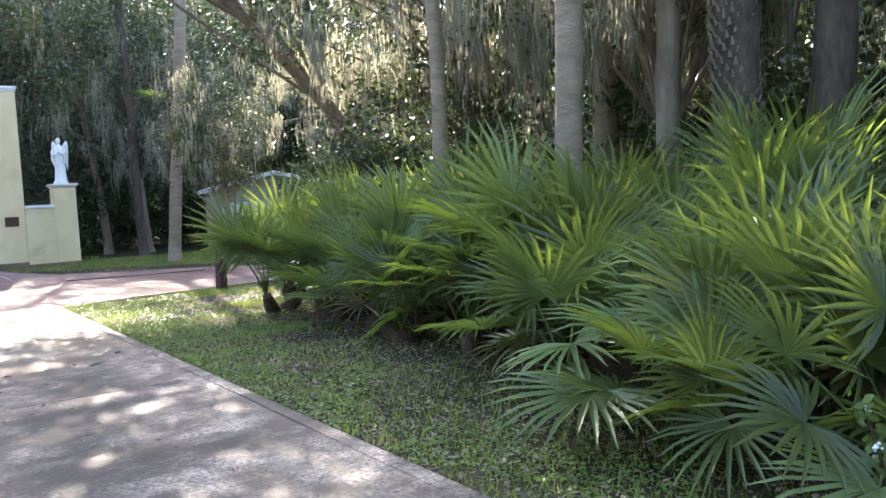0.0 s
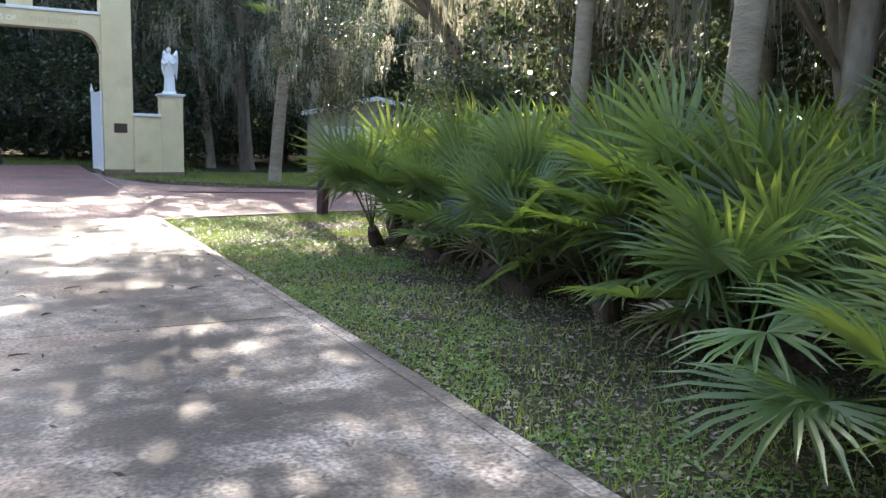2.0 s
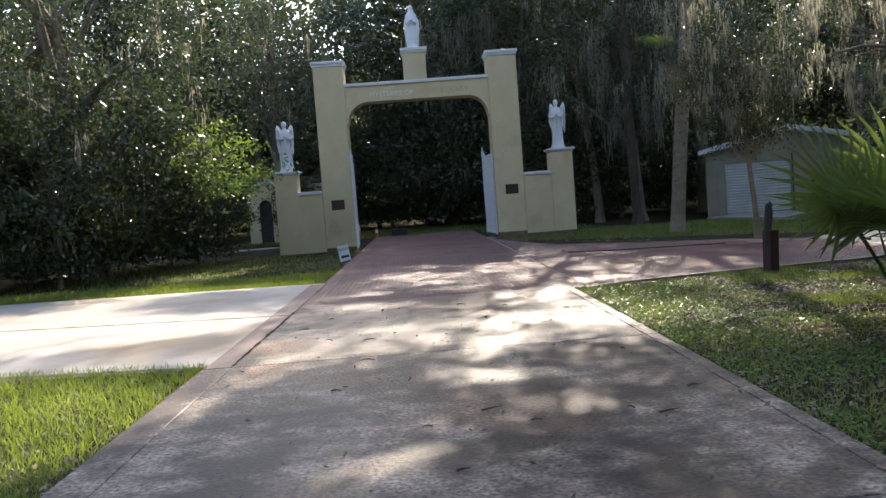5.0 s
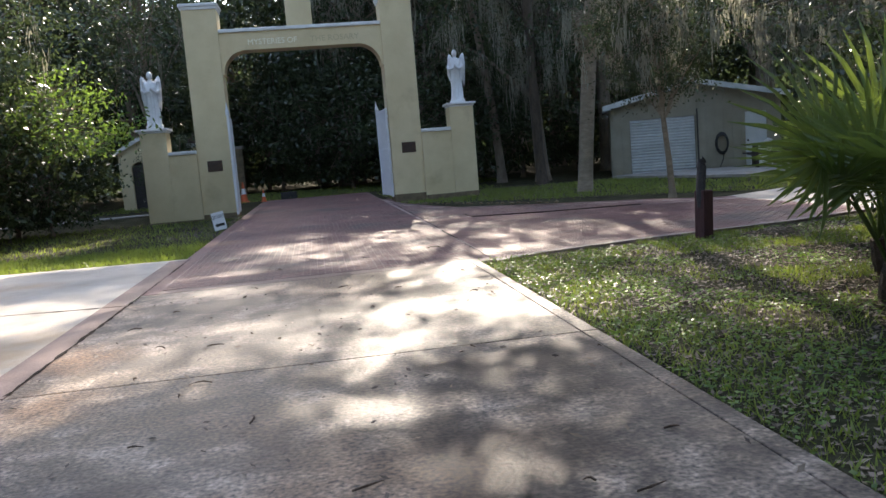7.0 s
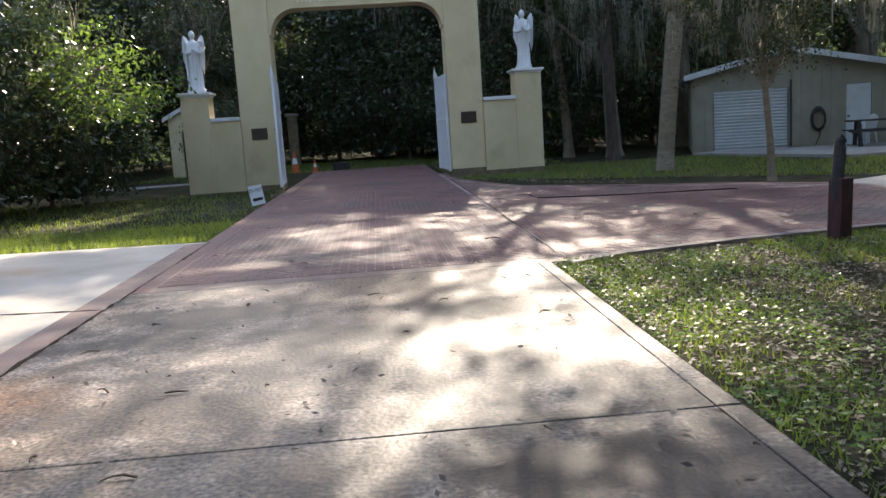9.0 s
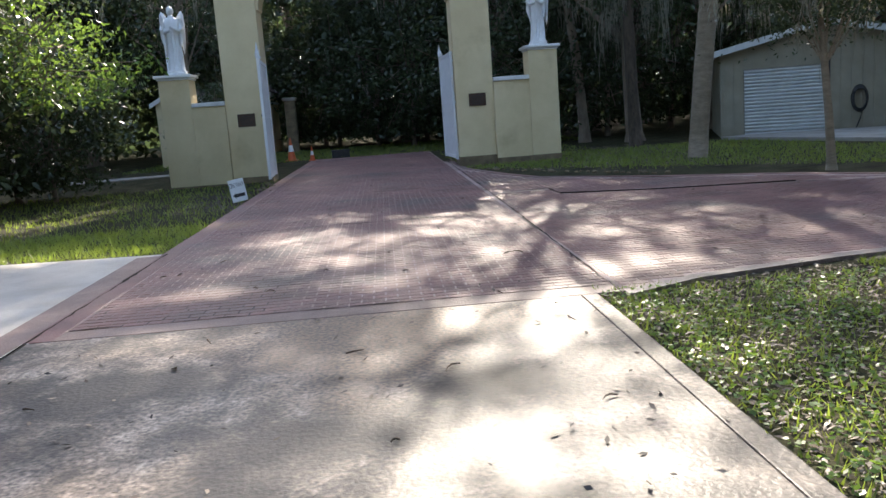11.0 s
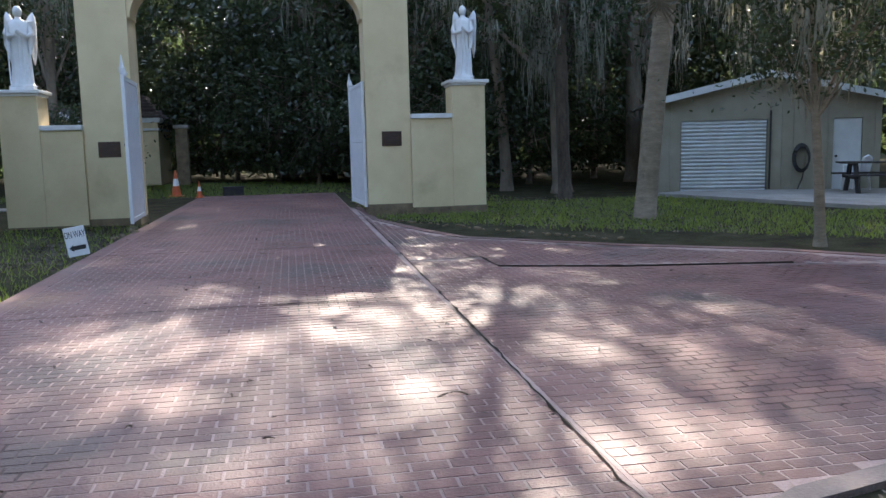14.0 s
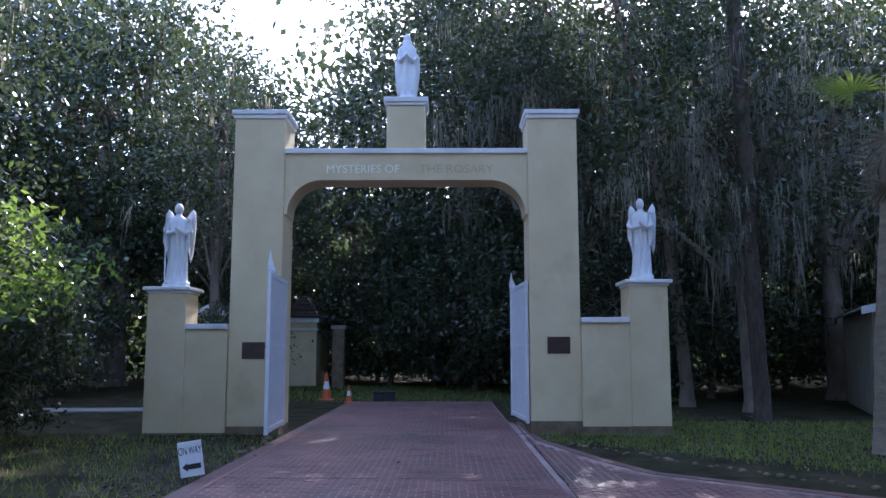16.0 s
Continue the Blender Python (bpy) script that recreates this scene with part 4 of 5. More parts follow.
def tree(name, seed, label, height,  crown_z, radii, clusters, per, leaf, trunk_r, moss=0, lean=(0, 0), material=None, m=None, bark=None, spread=0.55,
         moss_len=(0.4, 1.8), category="tree", dense=()):
    """A tapered trunk with limbs, a crown of leaf clumps with gaps, and hanging moss."""
    rng = np.random.default_rng(seed)
    t = thing(name, label, category, m)
    top = Vector((lean[0], lean[1], crown_z + radii[2] * 0.2))
    pts = [Vector((lean[0] * f ** 1.5 + 0.12 * math.sin(3 * f + seed), lean[1] * f ** 1.5 + 0.12 * math.sin(2.3 * f + 2 * seed), top.z * f)) for f in (0, .04, .2, .4, .6, .8, 1)]
    bm = bmesh.new()
    add_tube(bm, pts, [trunk_r * k for k in (1.5, 1.15, 1, .85, .7, .5, .25)], 12)
    tr = part("trunk", bm, bark or BARK, t)
    smooth(tr)
    u = rand_dirs(rng, clusters)
    rad = rng.uniform(0.45, 1.0, clusters)[:, None] ** 0.6
    c = u * rad * np.array(radii) + np.array([lean[0], lean[1], crown_z])
    c[:, 2] = np.maximum(c[:, 2], 0.6)
    twigs = bmesh.new()
    order = list(range(0, clusters, max(1, clusters // 30)))
    for q, i in enumerate(order):
        s = pts[rng.integers(5 if crown_z > 10 else 3, 7)]
        e = Vector(c[i])
        mid = s.lerp(e, 0.5) + Vector((0, 0, 0.08 * (e - s).length))
        if q < 7:
            bm = bmesh.new()
            k = 0.6 if crown_z > 10 else 1
            add_tube(bm, [s, mid, e], [trunk_r * 0.40 * k, trunk_r * 0.22 * k, 0.015], 7)
            smooth(part("limb", bm, bark or BARK, t))
        else:
            add_tube(twigs, [s, mid, e], [trunk_r * 0.25, trunk_r * 0.13, 0.012], 5)
    tagged(part("branchwork", twigs, bark or BARK, t), kind="stuff")
    size = rng.uniform(0.6, 1.4, clusters)
    which = rng.integers(0, clusters, clusters * per)
    centres = c[which] + rng.normal(size=(clusters * per, 3)) * (spread * size[which])[:, None] * np.array([1, 1, 0.6])
    centres = centres[centres[:, 2] > 0.25]
    if m is not None:
        centres = centres[~in_glade(rng, centres + np.array(m.translation))]
    for gx, gy, z in dense:      # thick sprays shading these places on the ground
        k = z / to_sun.z
        spray = np.array([gx + k * to_sun.x, gy + k * to_sun.y, z]) - np.array(m.translation)
        centres = np.concatenate([centres, spray + rng.normal(size=(110, 3)) * np.array([.36, .42, .3])])
    me = mesh_of("crown", leaf_quads(rng, centres, leaf, leaf * 0.44), 4)
    tagged(mesh_part("crown", me, material or LEAF, t), kind="stuff")
    if moss:
        clumps = c[rng.integers(0, clusters, moss)] + rng.normal(size=(moss, 3)) * np.array([.5, .5, .3])
        per_clump = 34 if seed in (12, 13, 14, 15, 21) else 16
        off = rng.normal(size=(moss * per_clump, 3)) * np.array([.13, .13, .15])
        tops = np.repeat(clumps, per_clump, 0) + off
        core = np.exp(-(off[:, 0] ** 2 + off[:, 1] ** 2) / 0.03)
        ln = np.repeat(rng.uniform(*moss_len, moss), per_clump) * (0.15 + 0.85 * core) * rng.uniform(0.45, 1.0, moss * per_clump)
        if m is not None:
            ln = np.where(in_glade(rng, tops + np.array(m.translation)), 0, ln)
        ln = np.minimum(ln, tops[:, 2] - 0.9)
        keep = ln > 0.15
        me = mesh_of("moss", strands(rng, tops[keep], ln[keep], rng.uniform(0.006, 0.018, keep.sum()) if per_clump > 13 else rng.uniform(0.008, 0.026, keep.sum())), 4)
        tagged(mesh_part("moss", me, MOSS, t, "hanging grey Spanish moss"), kind="stuff")
    return t


OAK = "live oak with grey trunk and dense dark leaves"
MOSSY = "live oak draped with long grey Spanish moss"
oak_a = tree("oak_tree", 1, OAK, 12, 8.0, (4.6, 4.6, 4.8), 170, 72, 0.24, 0.26, 40, m=pose(-8.5, 17, G), spread=0.46)
oak_b = tree("oak_tree", 2, OAK, 14, 8.5, (4.8, 4.5, 5.6), 180, 70, 0.25, 0.30, 40, m=pose(0.5, 26, G), lean=(0.8, 0), spread=0.48)
mossy = tree("oak_tree", 3, MOSSY, 12, 7.0, (4.0, 3.6, 3.6), 110, 70, 0.2, 0.24, 120, m=pose(8.5, 5.5, G), moss_len=(0.5, 2.8), spread=0.6)
thicket = tree("understory_tree", 4, "bushy dark evergreen understorey tree", 6, 2.6, (2.8, 2.6, 2.6), 110, 75, 0.19, 0.08, 8, m=pose(6.2, 9, G), spread=0.36)
for src, rows in ((oak_a, [(2.2, 30, 15, 1.9), (-15, 21, 40, 1.4), (10.5, 18, 120, 1.5), (-20, 7, 210, 1.3), (-11, 31, 90, 1.2), (15, 25, 10, 1.6), (-25, -12, 300, 1.4), (23, 15, 70, 1.5), (-19, -32, 20, 1.3),
                           (31, 3, 33, 1.5), (-31, -24, 0, 1.4)]),
                  (oak_b, [(1.8, 20.5, 140, 1.3), (-14, 20.5, 20, 1.3), (6.5, 28, 75, 1.5), (-5, 39, 200, 1.2), (8, 41, 15, 1.8), (-20, 28, 310, 1.6), (25, 31, 140, 1.6), (-29, 13, 60, 1.5), (20.5, 10, 100, 1.2), (1, -50, 0, 1.4),
                           (-31, -4, 10, 1.4), (34, -12, 190, 1.5)]),
                  (mossy, [(13, 10.5, 80, 1.3), (4.8, 13, 160, 1.35), (11, -19.5, 30, 1.0), (9.6, -26, 200, 0.95), (14.5, -25, 120, 1.2), (19.5, 8.5, 45, 1.2),
                           (16, -31, 10, 1.2), (10, -34, 310, 1.0), (22, -20, 150, 1.3)]),
                  (thicket, [(7.3, -15.8, 200, 0.55), (-4.75, 5.6, 100, 0.52), (4.6, 12.5, 30, 1.1), (9.3, 11.5, 130, 1.2), (0.3, 18.8, 0, 1.15), (-1.6, 22.0, 70, 1.3), (2.6, 21.5, 170, 1.4), (0.6, 24.0, 270, 1.5), (-7.0, -1.4, 20, 0.62), (2.0, 16.3, 50, 1.15), (4.6, 17.5, 200, 1.2), (-2.6, 26, 90, 1.3), (-8.5, 24, 10, 1.3), (-13, 12, 240, 1.1), (8, 24, 60, 1.3), (13, 14, 40, 1.3),
                             (-16, -1, 20, 1.2), (-16, 14, 75, 1.3), (-19, -7, 75, 1.2), (18, 20, 310, 1.5), (12, -21, 50, 1.1), (11.5, -28, 170, 1.2), (16, -18, 270, 1.3), (15, -35, 0, 1.3),
                             (-24, -22, 10, 1.4), (-13, -42, 120, 1.4), (28, -13, 0, 1.4), (-8.6, -4.4, 15, 1.05), (-11.5, -6.8, 100, 1.0),
                             (-12.2, -2.0, 280, 1.2), (-9.0, -6.6, 160, 0.8), (-8.2, -1.0, 250, 0.8), (-13.5, -8.5, 10, 0.9), (9.6, -15.8, 70, 0.9), (13, -15, 12, 1.2), (8.8, -30.5, 12, 1.0), (-14.5, 6.5, 33, 1.2), (5.2, 24, 0, 1.3), (-5.6, 27, 0, 1.2)])):
    for x, y, rz, s in rows:
        copy_thing(src, pose(x, y, G, 0, 0, rz) @ Matrix.Diagonal((s, s, s, 1)))

# high crown over the gate, and the large oak overhanging the lawn with a bright low bough
tree("oak_tree", 6, "tall oak whose high crown spreads over the gateway", 17, 12.8, (6.8, 6.0, 4.6), 370, 90, 0.17, 0.16, 80, m=pose(7.4, 7.5, G), lean=(-3.2, -3.0), spread=0.40,
     dense=((0.3, -15.3, 12), (0.9, -16.4, 12.5), (-0.2, -16.6, 12), (-0.4, -19.2, 13), (1.1, -19.3, 13.2), (0.9, -13.2, 11.5), (-1.0, -12.0, 11), (0.2, -11.3, 11)))
tree("oak_tree", 10, "tall oak with dense clumped crown behind the gateway", 20, 14.0, (5.8, 4.6, 5.0), 260, 90, 0.19, 0.26, 60, m=pose(5.8, 15.5, G), lean=(-1.6, -2.5), spread=0.45)
tree("oak_tree", 7, "large live oak with glossy leaves hanging low", 13, 5.6, (4.6, 4.4, 5.4), 270, 210, 0.105, 0.42, 40, m=pose(-9.4, -4.4, G), spread=0.38)
tree("oak_tree", 16, "dense young oak beside the gateway wall", 11, 7.6, (2.3, 2.4, 3.4), 90, 95, 0.15, 0.16, 15, m=pose(-6.0, 8.5, G), spread=0.4)
tree("oak_tree", 8, "leafy oak boughs reaching over the side drive", 10, 7.6, (4.4, 4.6, 4.0), 150, 110, 0.15, 0.34, 60, m=pose(-15.5, -8.8, G))
tree("young_oak", 9, "young tree with bright green drooping leaves", 3, 2.85, (1.35, 0.9, 0.85), 24, 85, 0.125, 0.05, 0, m=pose(-8.3, -4.6, G), lean=(3.1, -0.4), material=LEAF_BRIGHT, spread=0.26)

tree("oak_tree", 12, "mossy live oak with long boughs reaching over the drive", 11, 9.3, (5.0, 6.2, 1.9), 520, 80, 0.20, 0.2, 60, m=pose(10.3, -13.3, G), lean=(-8.0, 1.6),
     spread=0.40, moss_len=(0.3, 1.3), dense=((0.26, -24.8, 9), (0.0, -24.1, 9.5), (0.4, -25.6, 9.2), (0.7, -24.5, 8.8), (-0.4, -24.7, 9), (0.5, -24.9, 9.6), (0.15, -25.3, 8.6), (0.95, -24.95, 9.3), (0.6, -24.0, 9.0)))
tree("oak_tree", 13, "live oak draped with moss above the palmettos", 9, 6.0, (3.6, 3.4, 2.6), 90, 75, 0.16, 0.24, 230, m=pose(10.8, -16.2, G), lean=(-1.5, 0.5), moss_len=(0.6, 2.6))

tree("oak_tree", 14, "mossy oak boughs hanging low before the shed", 9, 5.4, (4.0, 2.6, 2.3), 90, 80, 0.12, 0.22, 150, m=pose(19, -4.2, G), lean=(-4.8, 1.4), moss_len=(0.5, 1.9), spread=0.4)
tree("oak_tree", 15, "slender oak with curtains of pale moss", 8, 5.3, (2.8, 3.3, 1.7), 70, 60, 0.12, 0.16, 260, m=pose(8.4, -23.2, G), lean=(-0.8, 0.3), moss_len=(0.5, 2.4), spread=0.4)

# deep woods all round
rngw = np.random.default_rng(77)
nw = 3400
aw = np.where(rngw.uniform(0, 1, nw) < 0.62, rngw.uniform(0.15, math.pi - 0.15, nw), rngw.uniform(0, 2 * math.pi, nw))
rw = rngw.uniform(0, 1, nw)
cw = np.stack([2 + (33 + 16 * rw) * np.cos(aw), -8 + (40 + 16 * rw) * np.sin(aw), rngw.uniform(0, 1, nw) ** 1.2 * (13 + 6 * np.sin(aw * 9) * rw + 9 * np.maximum(0, np.sin(aw)))], 1)
gap = np.arctan2(cw[:, 0] - 0.8, cw[:, 1] + 15.2)
cw = cw[~((gap > -0.31) & (gap < -0.19) & (cw[:, 2] > 1.5 + 0.29 * np.hypot(cw[:, 0] - 0.8, cw[:, 1] + 15.2)))]
pw = np.repeat(cw, 28, 0) + rngw.normal(size=(len(cw) * 28, 3)) * np.array([1.5, 1.5, 1.3])
pw = pw[pw[:, 2] > 0]
tagged(mesh_part("far_woods", mesh_of("far_woods", leaf_quads(rngw, pw, 0.6, 0.4), 4), LEAF), "dense dark woods closing the view all round", "woods", kind="stuff")

bm = bmesh.new()
ring = [[], []]
for i in range(180):
    a = 2 * math.pi * i / 180
    for k, z in enumerate((-0.4, 16.0 + 3.0 * noise.noise(Vector((math.cos(a) * 6, math.sin(a) * 6, 0.3))))):
        ring[k].append(bm.verts.new((2 + 66 * math.cos(a), -8 + 72 * math.sin(a), z)))
for i in range(180):
    j = (i + 1) % 180
    bm.faces.new((ring[0][i], ring[1][i], ring[1][j], ring[0][j]))
tagged(part("backdrop", bm, LEAF), "dark distant tree line", "woods", kind="structure")

# tall bare palm trunks
def palm(seed, m, h, r, lean, crown=True, bark=None, label="tall cabbage palm with smooth grey trunk"):
    rng = np.random.default_rng(seed)
    t = thing("palm_tree", label, "palm tree", m, "tall palms")
    bm = bmesh.new()
    n = 26
    pts = [(lean[0] * (i / n), lean[1] * (i / n) + 0.05 * math.sin(i * .5), h * i / n) for i in range(n + 1)]
    add_tube(bm, pts, [r * (1.1 if i == 0 else 1.0 - 0.15 * i / n + 0.02 * (i % 2)) for i in range(n + 1)], 14)
    if bark:
        for v in bm.verts:
            k = 1 + 0.45 * noise.noise(Vector((v.co.x * 5, v.co.y * 5, v.co.z * 1.2 + seed))) * 0.6
            f = v.co.z / h
            v.co.x, v.co.y = lean[0] * f + (v.co.x - lean[0] * f) * k, lean[1] * f + (v.co.y - lean[1] * f) * k
    smooth(part("trunk", bm, bark or PALM_BARK, t))
    if crown:
        for k in range(16):
            fr = mesh_part("frond", FROND_MESHES[k % 3], FROND, t, m=pose(lean[0], lean[1], h - 0.1, 0, 0, k * 137.5) @ pose(0, 0, 0, rng.uniform(-50, 55), 0, 0) @ Matrix.Diagonal((1.6, 1.6, 1.6, 1)))
    return t


def frond_mesh(seed, blades=24, length=0.68, stalk=0.75, arc=128, bend=35):
    """A fan leaf on a stalk along +y: folded, tapering, slightly drooping blades joined at the base."""
    rng = np.random.default_rng(seed)
    bm = bmesh.new()
    pts = [(0, stalk * f, 0.10 * math.sin(f * 1.6)) for f in (0, .33, .66, 0.97)]
    add_tube(bm, pts, [0.014, 0.011, 0.009, 0.007], 5, cap=False)
    bm.verts.ensure_lookup_table()
    last = bm.verts[-5:]
    o = Vector((0, stalk, 0.10 * math.sin(1.6)))
    hub = bm.verts.new(o)
    for i in range(5):
        bm.faces.new((last[i], last[(i + 1) % 5], hub))
    tilt = Matrix.Rotation(radians(-bend), 4, "X")
    for i in range(blades):
        a = radians(-arc + 2 * arc * i / (blades - 1) + rng.normal(0, 1.5))
        ln = length * (0.78 + 0.22 * math.cos(a * 0.7)) * rng.uniform(0.86, 1.06)
        d = Vector((math.sin(a), math.cos(a), 0))
        s = Vector((d.y, -d.x, 0))
        droop = rng.uniform(0.0, 0.12)
        rows = []
        for f, w, k in ((0.34, 0.022, 0), (0.70, 0.017, 0.25), (1.0, 0.0015, 1.0)):
            c = d * (ln * f) + Vector((0, 0, 0.22 * ln * f * (1 - f) - droop * ln * k + 0.10 * abs(math.sin(a)) * f * ln))
            rows.append([bm.verts.new(o + tilt @ p) for p in (c - s * w, c + Vector((0, 0, -0.6 * w)), c + s * w)])
        bm.faces.new((hub, rows[0][1], rows[0][0]))
        bm.faces.new((hub, rows[0][2], rows[0][1]))
        for r0, r1 in zip(rows, rows[1:]):
            bm.faces.new((r0[0], r0[1], r1[1], r1[0]))
            bm.faces.new((r0[1], r0[2], r1[2], r1[1]))
    me = bpy.data.meshes.new("frond")
    bm.to_mesh(me)
    bm.free()
    return me


FROND_MESHES = [frond_mesh(s, bl, ln, st, 128, bd) for s, bl, ln, st, bd in ((1, 24, 0.74, 0.75, -8), (2, 26, 0.68, 0.85, 8), (3, 23, 0.76, 0.65, 28))]
for me in FROND_MESHES:
    me.materials.append(FROND)
YELLOW_FRONDS = [frond_mesh(s, 22, 0.66) for s in (11, 12)]
for me in YELLOW_FRONDS:
    me.materials.append(FROND_YELLOW)
DRY_FRONDS = [frond_mesh(s, 16, 0.6, 0.6) for s in (21, 22)]
for me in DRY_FRONDS:
    me.materials.append(DEAD_FROND)

palm_a = palm(1, pose(7.24, -3.0, G), 16, 0.20, (1.6, 0.2))
for k, (az, el, z) in enumerate(((100, 10, 5.2), (140, -40, 5.0), (75, -60, 4.8), (115, -75, 4.6), (200, -70, 5.0), (20, -65, 5.1))):
    mesh_part("frond", (FROND_MESHES if k == 0 else DRY_FRONDS)[k % 2], FROND if k == 0 else DEAD_FROND, palm_a, "hanging dry frond" if k else "",
              pose(0.1 * z, 0, z, 0, 0, az) @ pose(0, 0, 0, el, 0, 0) @ Matrix.Scale(1.1, 4))
palm(2, pose(7.75, 3.0, G), 17, 0.17, (-0.3, 0.3), bark=DARK_BARK)
palm(3, pose(5.25, -22.0, G), 9, 0.10, (0.1, 0.2))
palm(4, pose(5.45, -24.1, G), 10, 0.15, (0.2, 0.1))
booted = palm(5, pose(7.0, -25.1, G), 10, 0.24, (-0.1, 0.1), bark=DARK_BARK, label="dark cabbage palm with criss-crossed leaf boots")
bm = bmesh.new()
rngb = np.random.default_rng(91)
for k in range(620):
    a, z = k * 2.3999, 0.3 + 0.006 * k
    c, t = Vector((math.cos(a), math.sin(a), 0)), Vector((-math.sin(a), math.cos(a), 0))
    base = Vector((-0.01 * z, 0.01 * z, z)) + c * 0.225
    w, h, o = rngb.uniform(.014, .026), rngb.uniform(.05, .10), rngb.uniform(.03, .06)
    vs = [bm.verts.new(p) for p in (base - t * w, base + t * w, base + c * o + t * w * .45 + Vector((0, 0, h)), base + c * o - t * w * .45 + Vector((0, 0, h)),
                                    base + c * .02 - t * w, base + c * .02 + t * w)]
    bm.faces.new((vs[0], vs[3], vs[2], vs[1]))
    bm.faces.new((vs[4], vs[5], vs[2], vs[3]))
    bm.faces.new((vs[0], vs[1], vs[5], vs[4]))
    bm.faces.new((vs[1], vs[2], vs[5]))
    bm.faces.new((vs[0], vs[4], vs[3]))
tagged(part("bootwork", bm, BARK, booted, "grey cut leaf bases"), kind="stuff")
palm(6, pose(7.6, -25.75, G), 11, 0.22, (0.3, 0.0), bark=DARK_BARK)
palm(9, pose(7.0, -24.15, G), 10, 0.15, (0.1, 0.1), bark=BARK)
palm(7, pose(9.2, -21.0, G), 11, 0.2, (0.0, 0.0))

# thin tree wrapped in moss curtains behind the tall palm
tree("oak_tree", 22, "slim dark tree hung with long curtains of moss", 9, 6.2, (1.5, 1.3, 3.0), 60, 60, 0.13, 0.15, 110, m=pose(8.0, 3.7, G), moss_len=(0.8, 3.0), spread=0.4, bark=DARK_BARK)

# small mossy tree on the far lawn
tree("small_oak", 21, "small oak with thin trunk and pale moss tufts", 5, 3.8, (1.35, 1.25, 2.0), 110, 125, 0.085, 0.065, 60, m=pose(7.55, -7.5, G), spread=0.26, bark=PALM_BARK, moss_len=(0.3, 1.1))


# ---- saw palmettos ----
def palmetto(seed, x, y, s, fronds=18, dry=2, low=False, label="green saw palmetto clump with fan-shaped fronds"):
    rng = np.random.default_rng(seed)
    t = thing("saw_palmetto", label, "palmetto", pose(x, y, G, 0, 0, rng.uniform(0, 360)), "saw palmettos along the drive")
    stems = []
    for k in range(2):
        bm = bmesh.new()
        tip = Vector((rng.uniform(-.3, .3), rng.uniform(-.3, .3), rng.uniform(.10, .28))) * s
        add_tube(bm, [(tip.x * .2, tip.y * .2, -0.05), (tip.x * .7, tip.y * .7, tip.z * .5), tip], [.10 * s, .085 * s, .06 * s], 9)
        part("stem", bm, FIBRE, t)
        stems.append(tip)
    for k in range(fronds + dry):
        tip = stems[k % 2]
        isdry = k >= fronds
        el = rng.uniform(-5, 25) if isdry else rng.uniform(40, 88) if k % 2 and not low else rng.uniform(-2, 48) if k % 4 else rng.uniform(45, 75)
        pool, mat = (DRY_FRONDS, DEAD_FROND) if isdry else (YELLOW_FRONDS, FROND_YELLOW) if rng.uniform() < 0.09 else (FROND_MESHES, FROND)
        k_s = s * rng.uniform(0.78, 1.12)
        m = Matrix.Translation(tip) @ pose(0, 0, 0, 0, 0, k * 137.5 + rng.uniform(-20, 20)) @ pose(0, 0, 0, el, 0, 0) @ pose(0, 0, 0, 0, rng.uniform(-35, 35), 0)
        mesh_part("frond", pool[int(rng.integers(0, len(pool)))], mat, t, "dry brown frond" if isdry else "", m @ Matrix.Diagonal((k_s, k_s, k_s, 1)))


PALMETTOS = [(3.25, -27.5, 0.85), (3.3, -28.7, 0.85), (4.1, -27.9, 1.0), (3.6, -28.1, 0.85), (3.6, -27.1, 0.95), (3.8, -26.0, 0.92), (3.45, -29.4, 0.8), (3.8, -29.6, 0.8), (4.5, -27.3, 1.25), (4.1, -25.1, 0.95), (4.4, -25.8, 1.2), (5.2, -26.6, 1.35), (4.2, -24.0, 0.95), (4.6, -24.6, 1.2),
             (5.4, -25.2, 1.25), (6.3, -26.2, 1.35), (4.05, -22.9, 1.0), (4.9, -23.3, 1.25), (5.8, -23.8, 1.25), (4.25, -21.7, 1.0), (5.1, -21.9, 1.2), (6.0, -22.3, 1.2),
             (4.35, -20.5, 1.0), (5.2, -20.6, 1.2), (4.75, -19.3, 1.15), (5.6, -19.5, 1.25), (4.2, -18.9, 1.1), (4.9, -18.0, 1.15), (5.8, -18.4, 1.3), (3.9, -28.6, 0.85), (4.9, -28.6, 1.3),
             (6.4, -20.8, 1.3), (6.9, -24.0, 1.3), (6.6, -19.2, 1.2), (7.4, -22.3, 1.3), (5.9, -27.9, 1.25), (7.3, -25.6, 1.4)]
for i, (x, y, s) in enumerate(PALMETTOS):
    palmetto(100 + i, x, y, s * (0.98 if x < 4.15 else 0.90 if y < -26.4 else 1.05), 14 if y > -20 else 10 if s < 1.1 else 12, 1 if i > 7 and y < -20 else 0, x < 3.7)


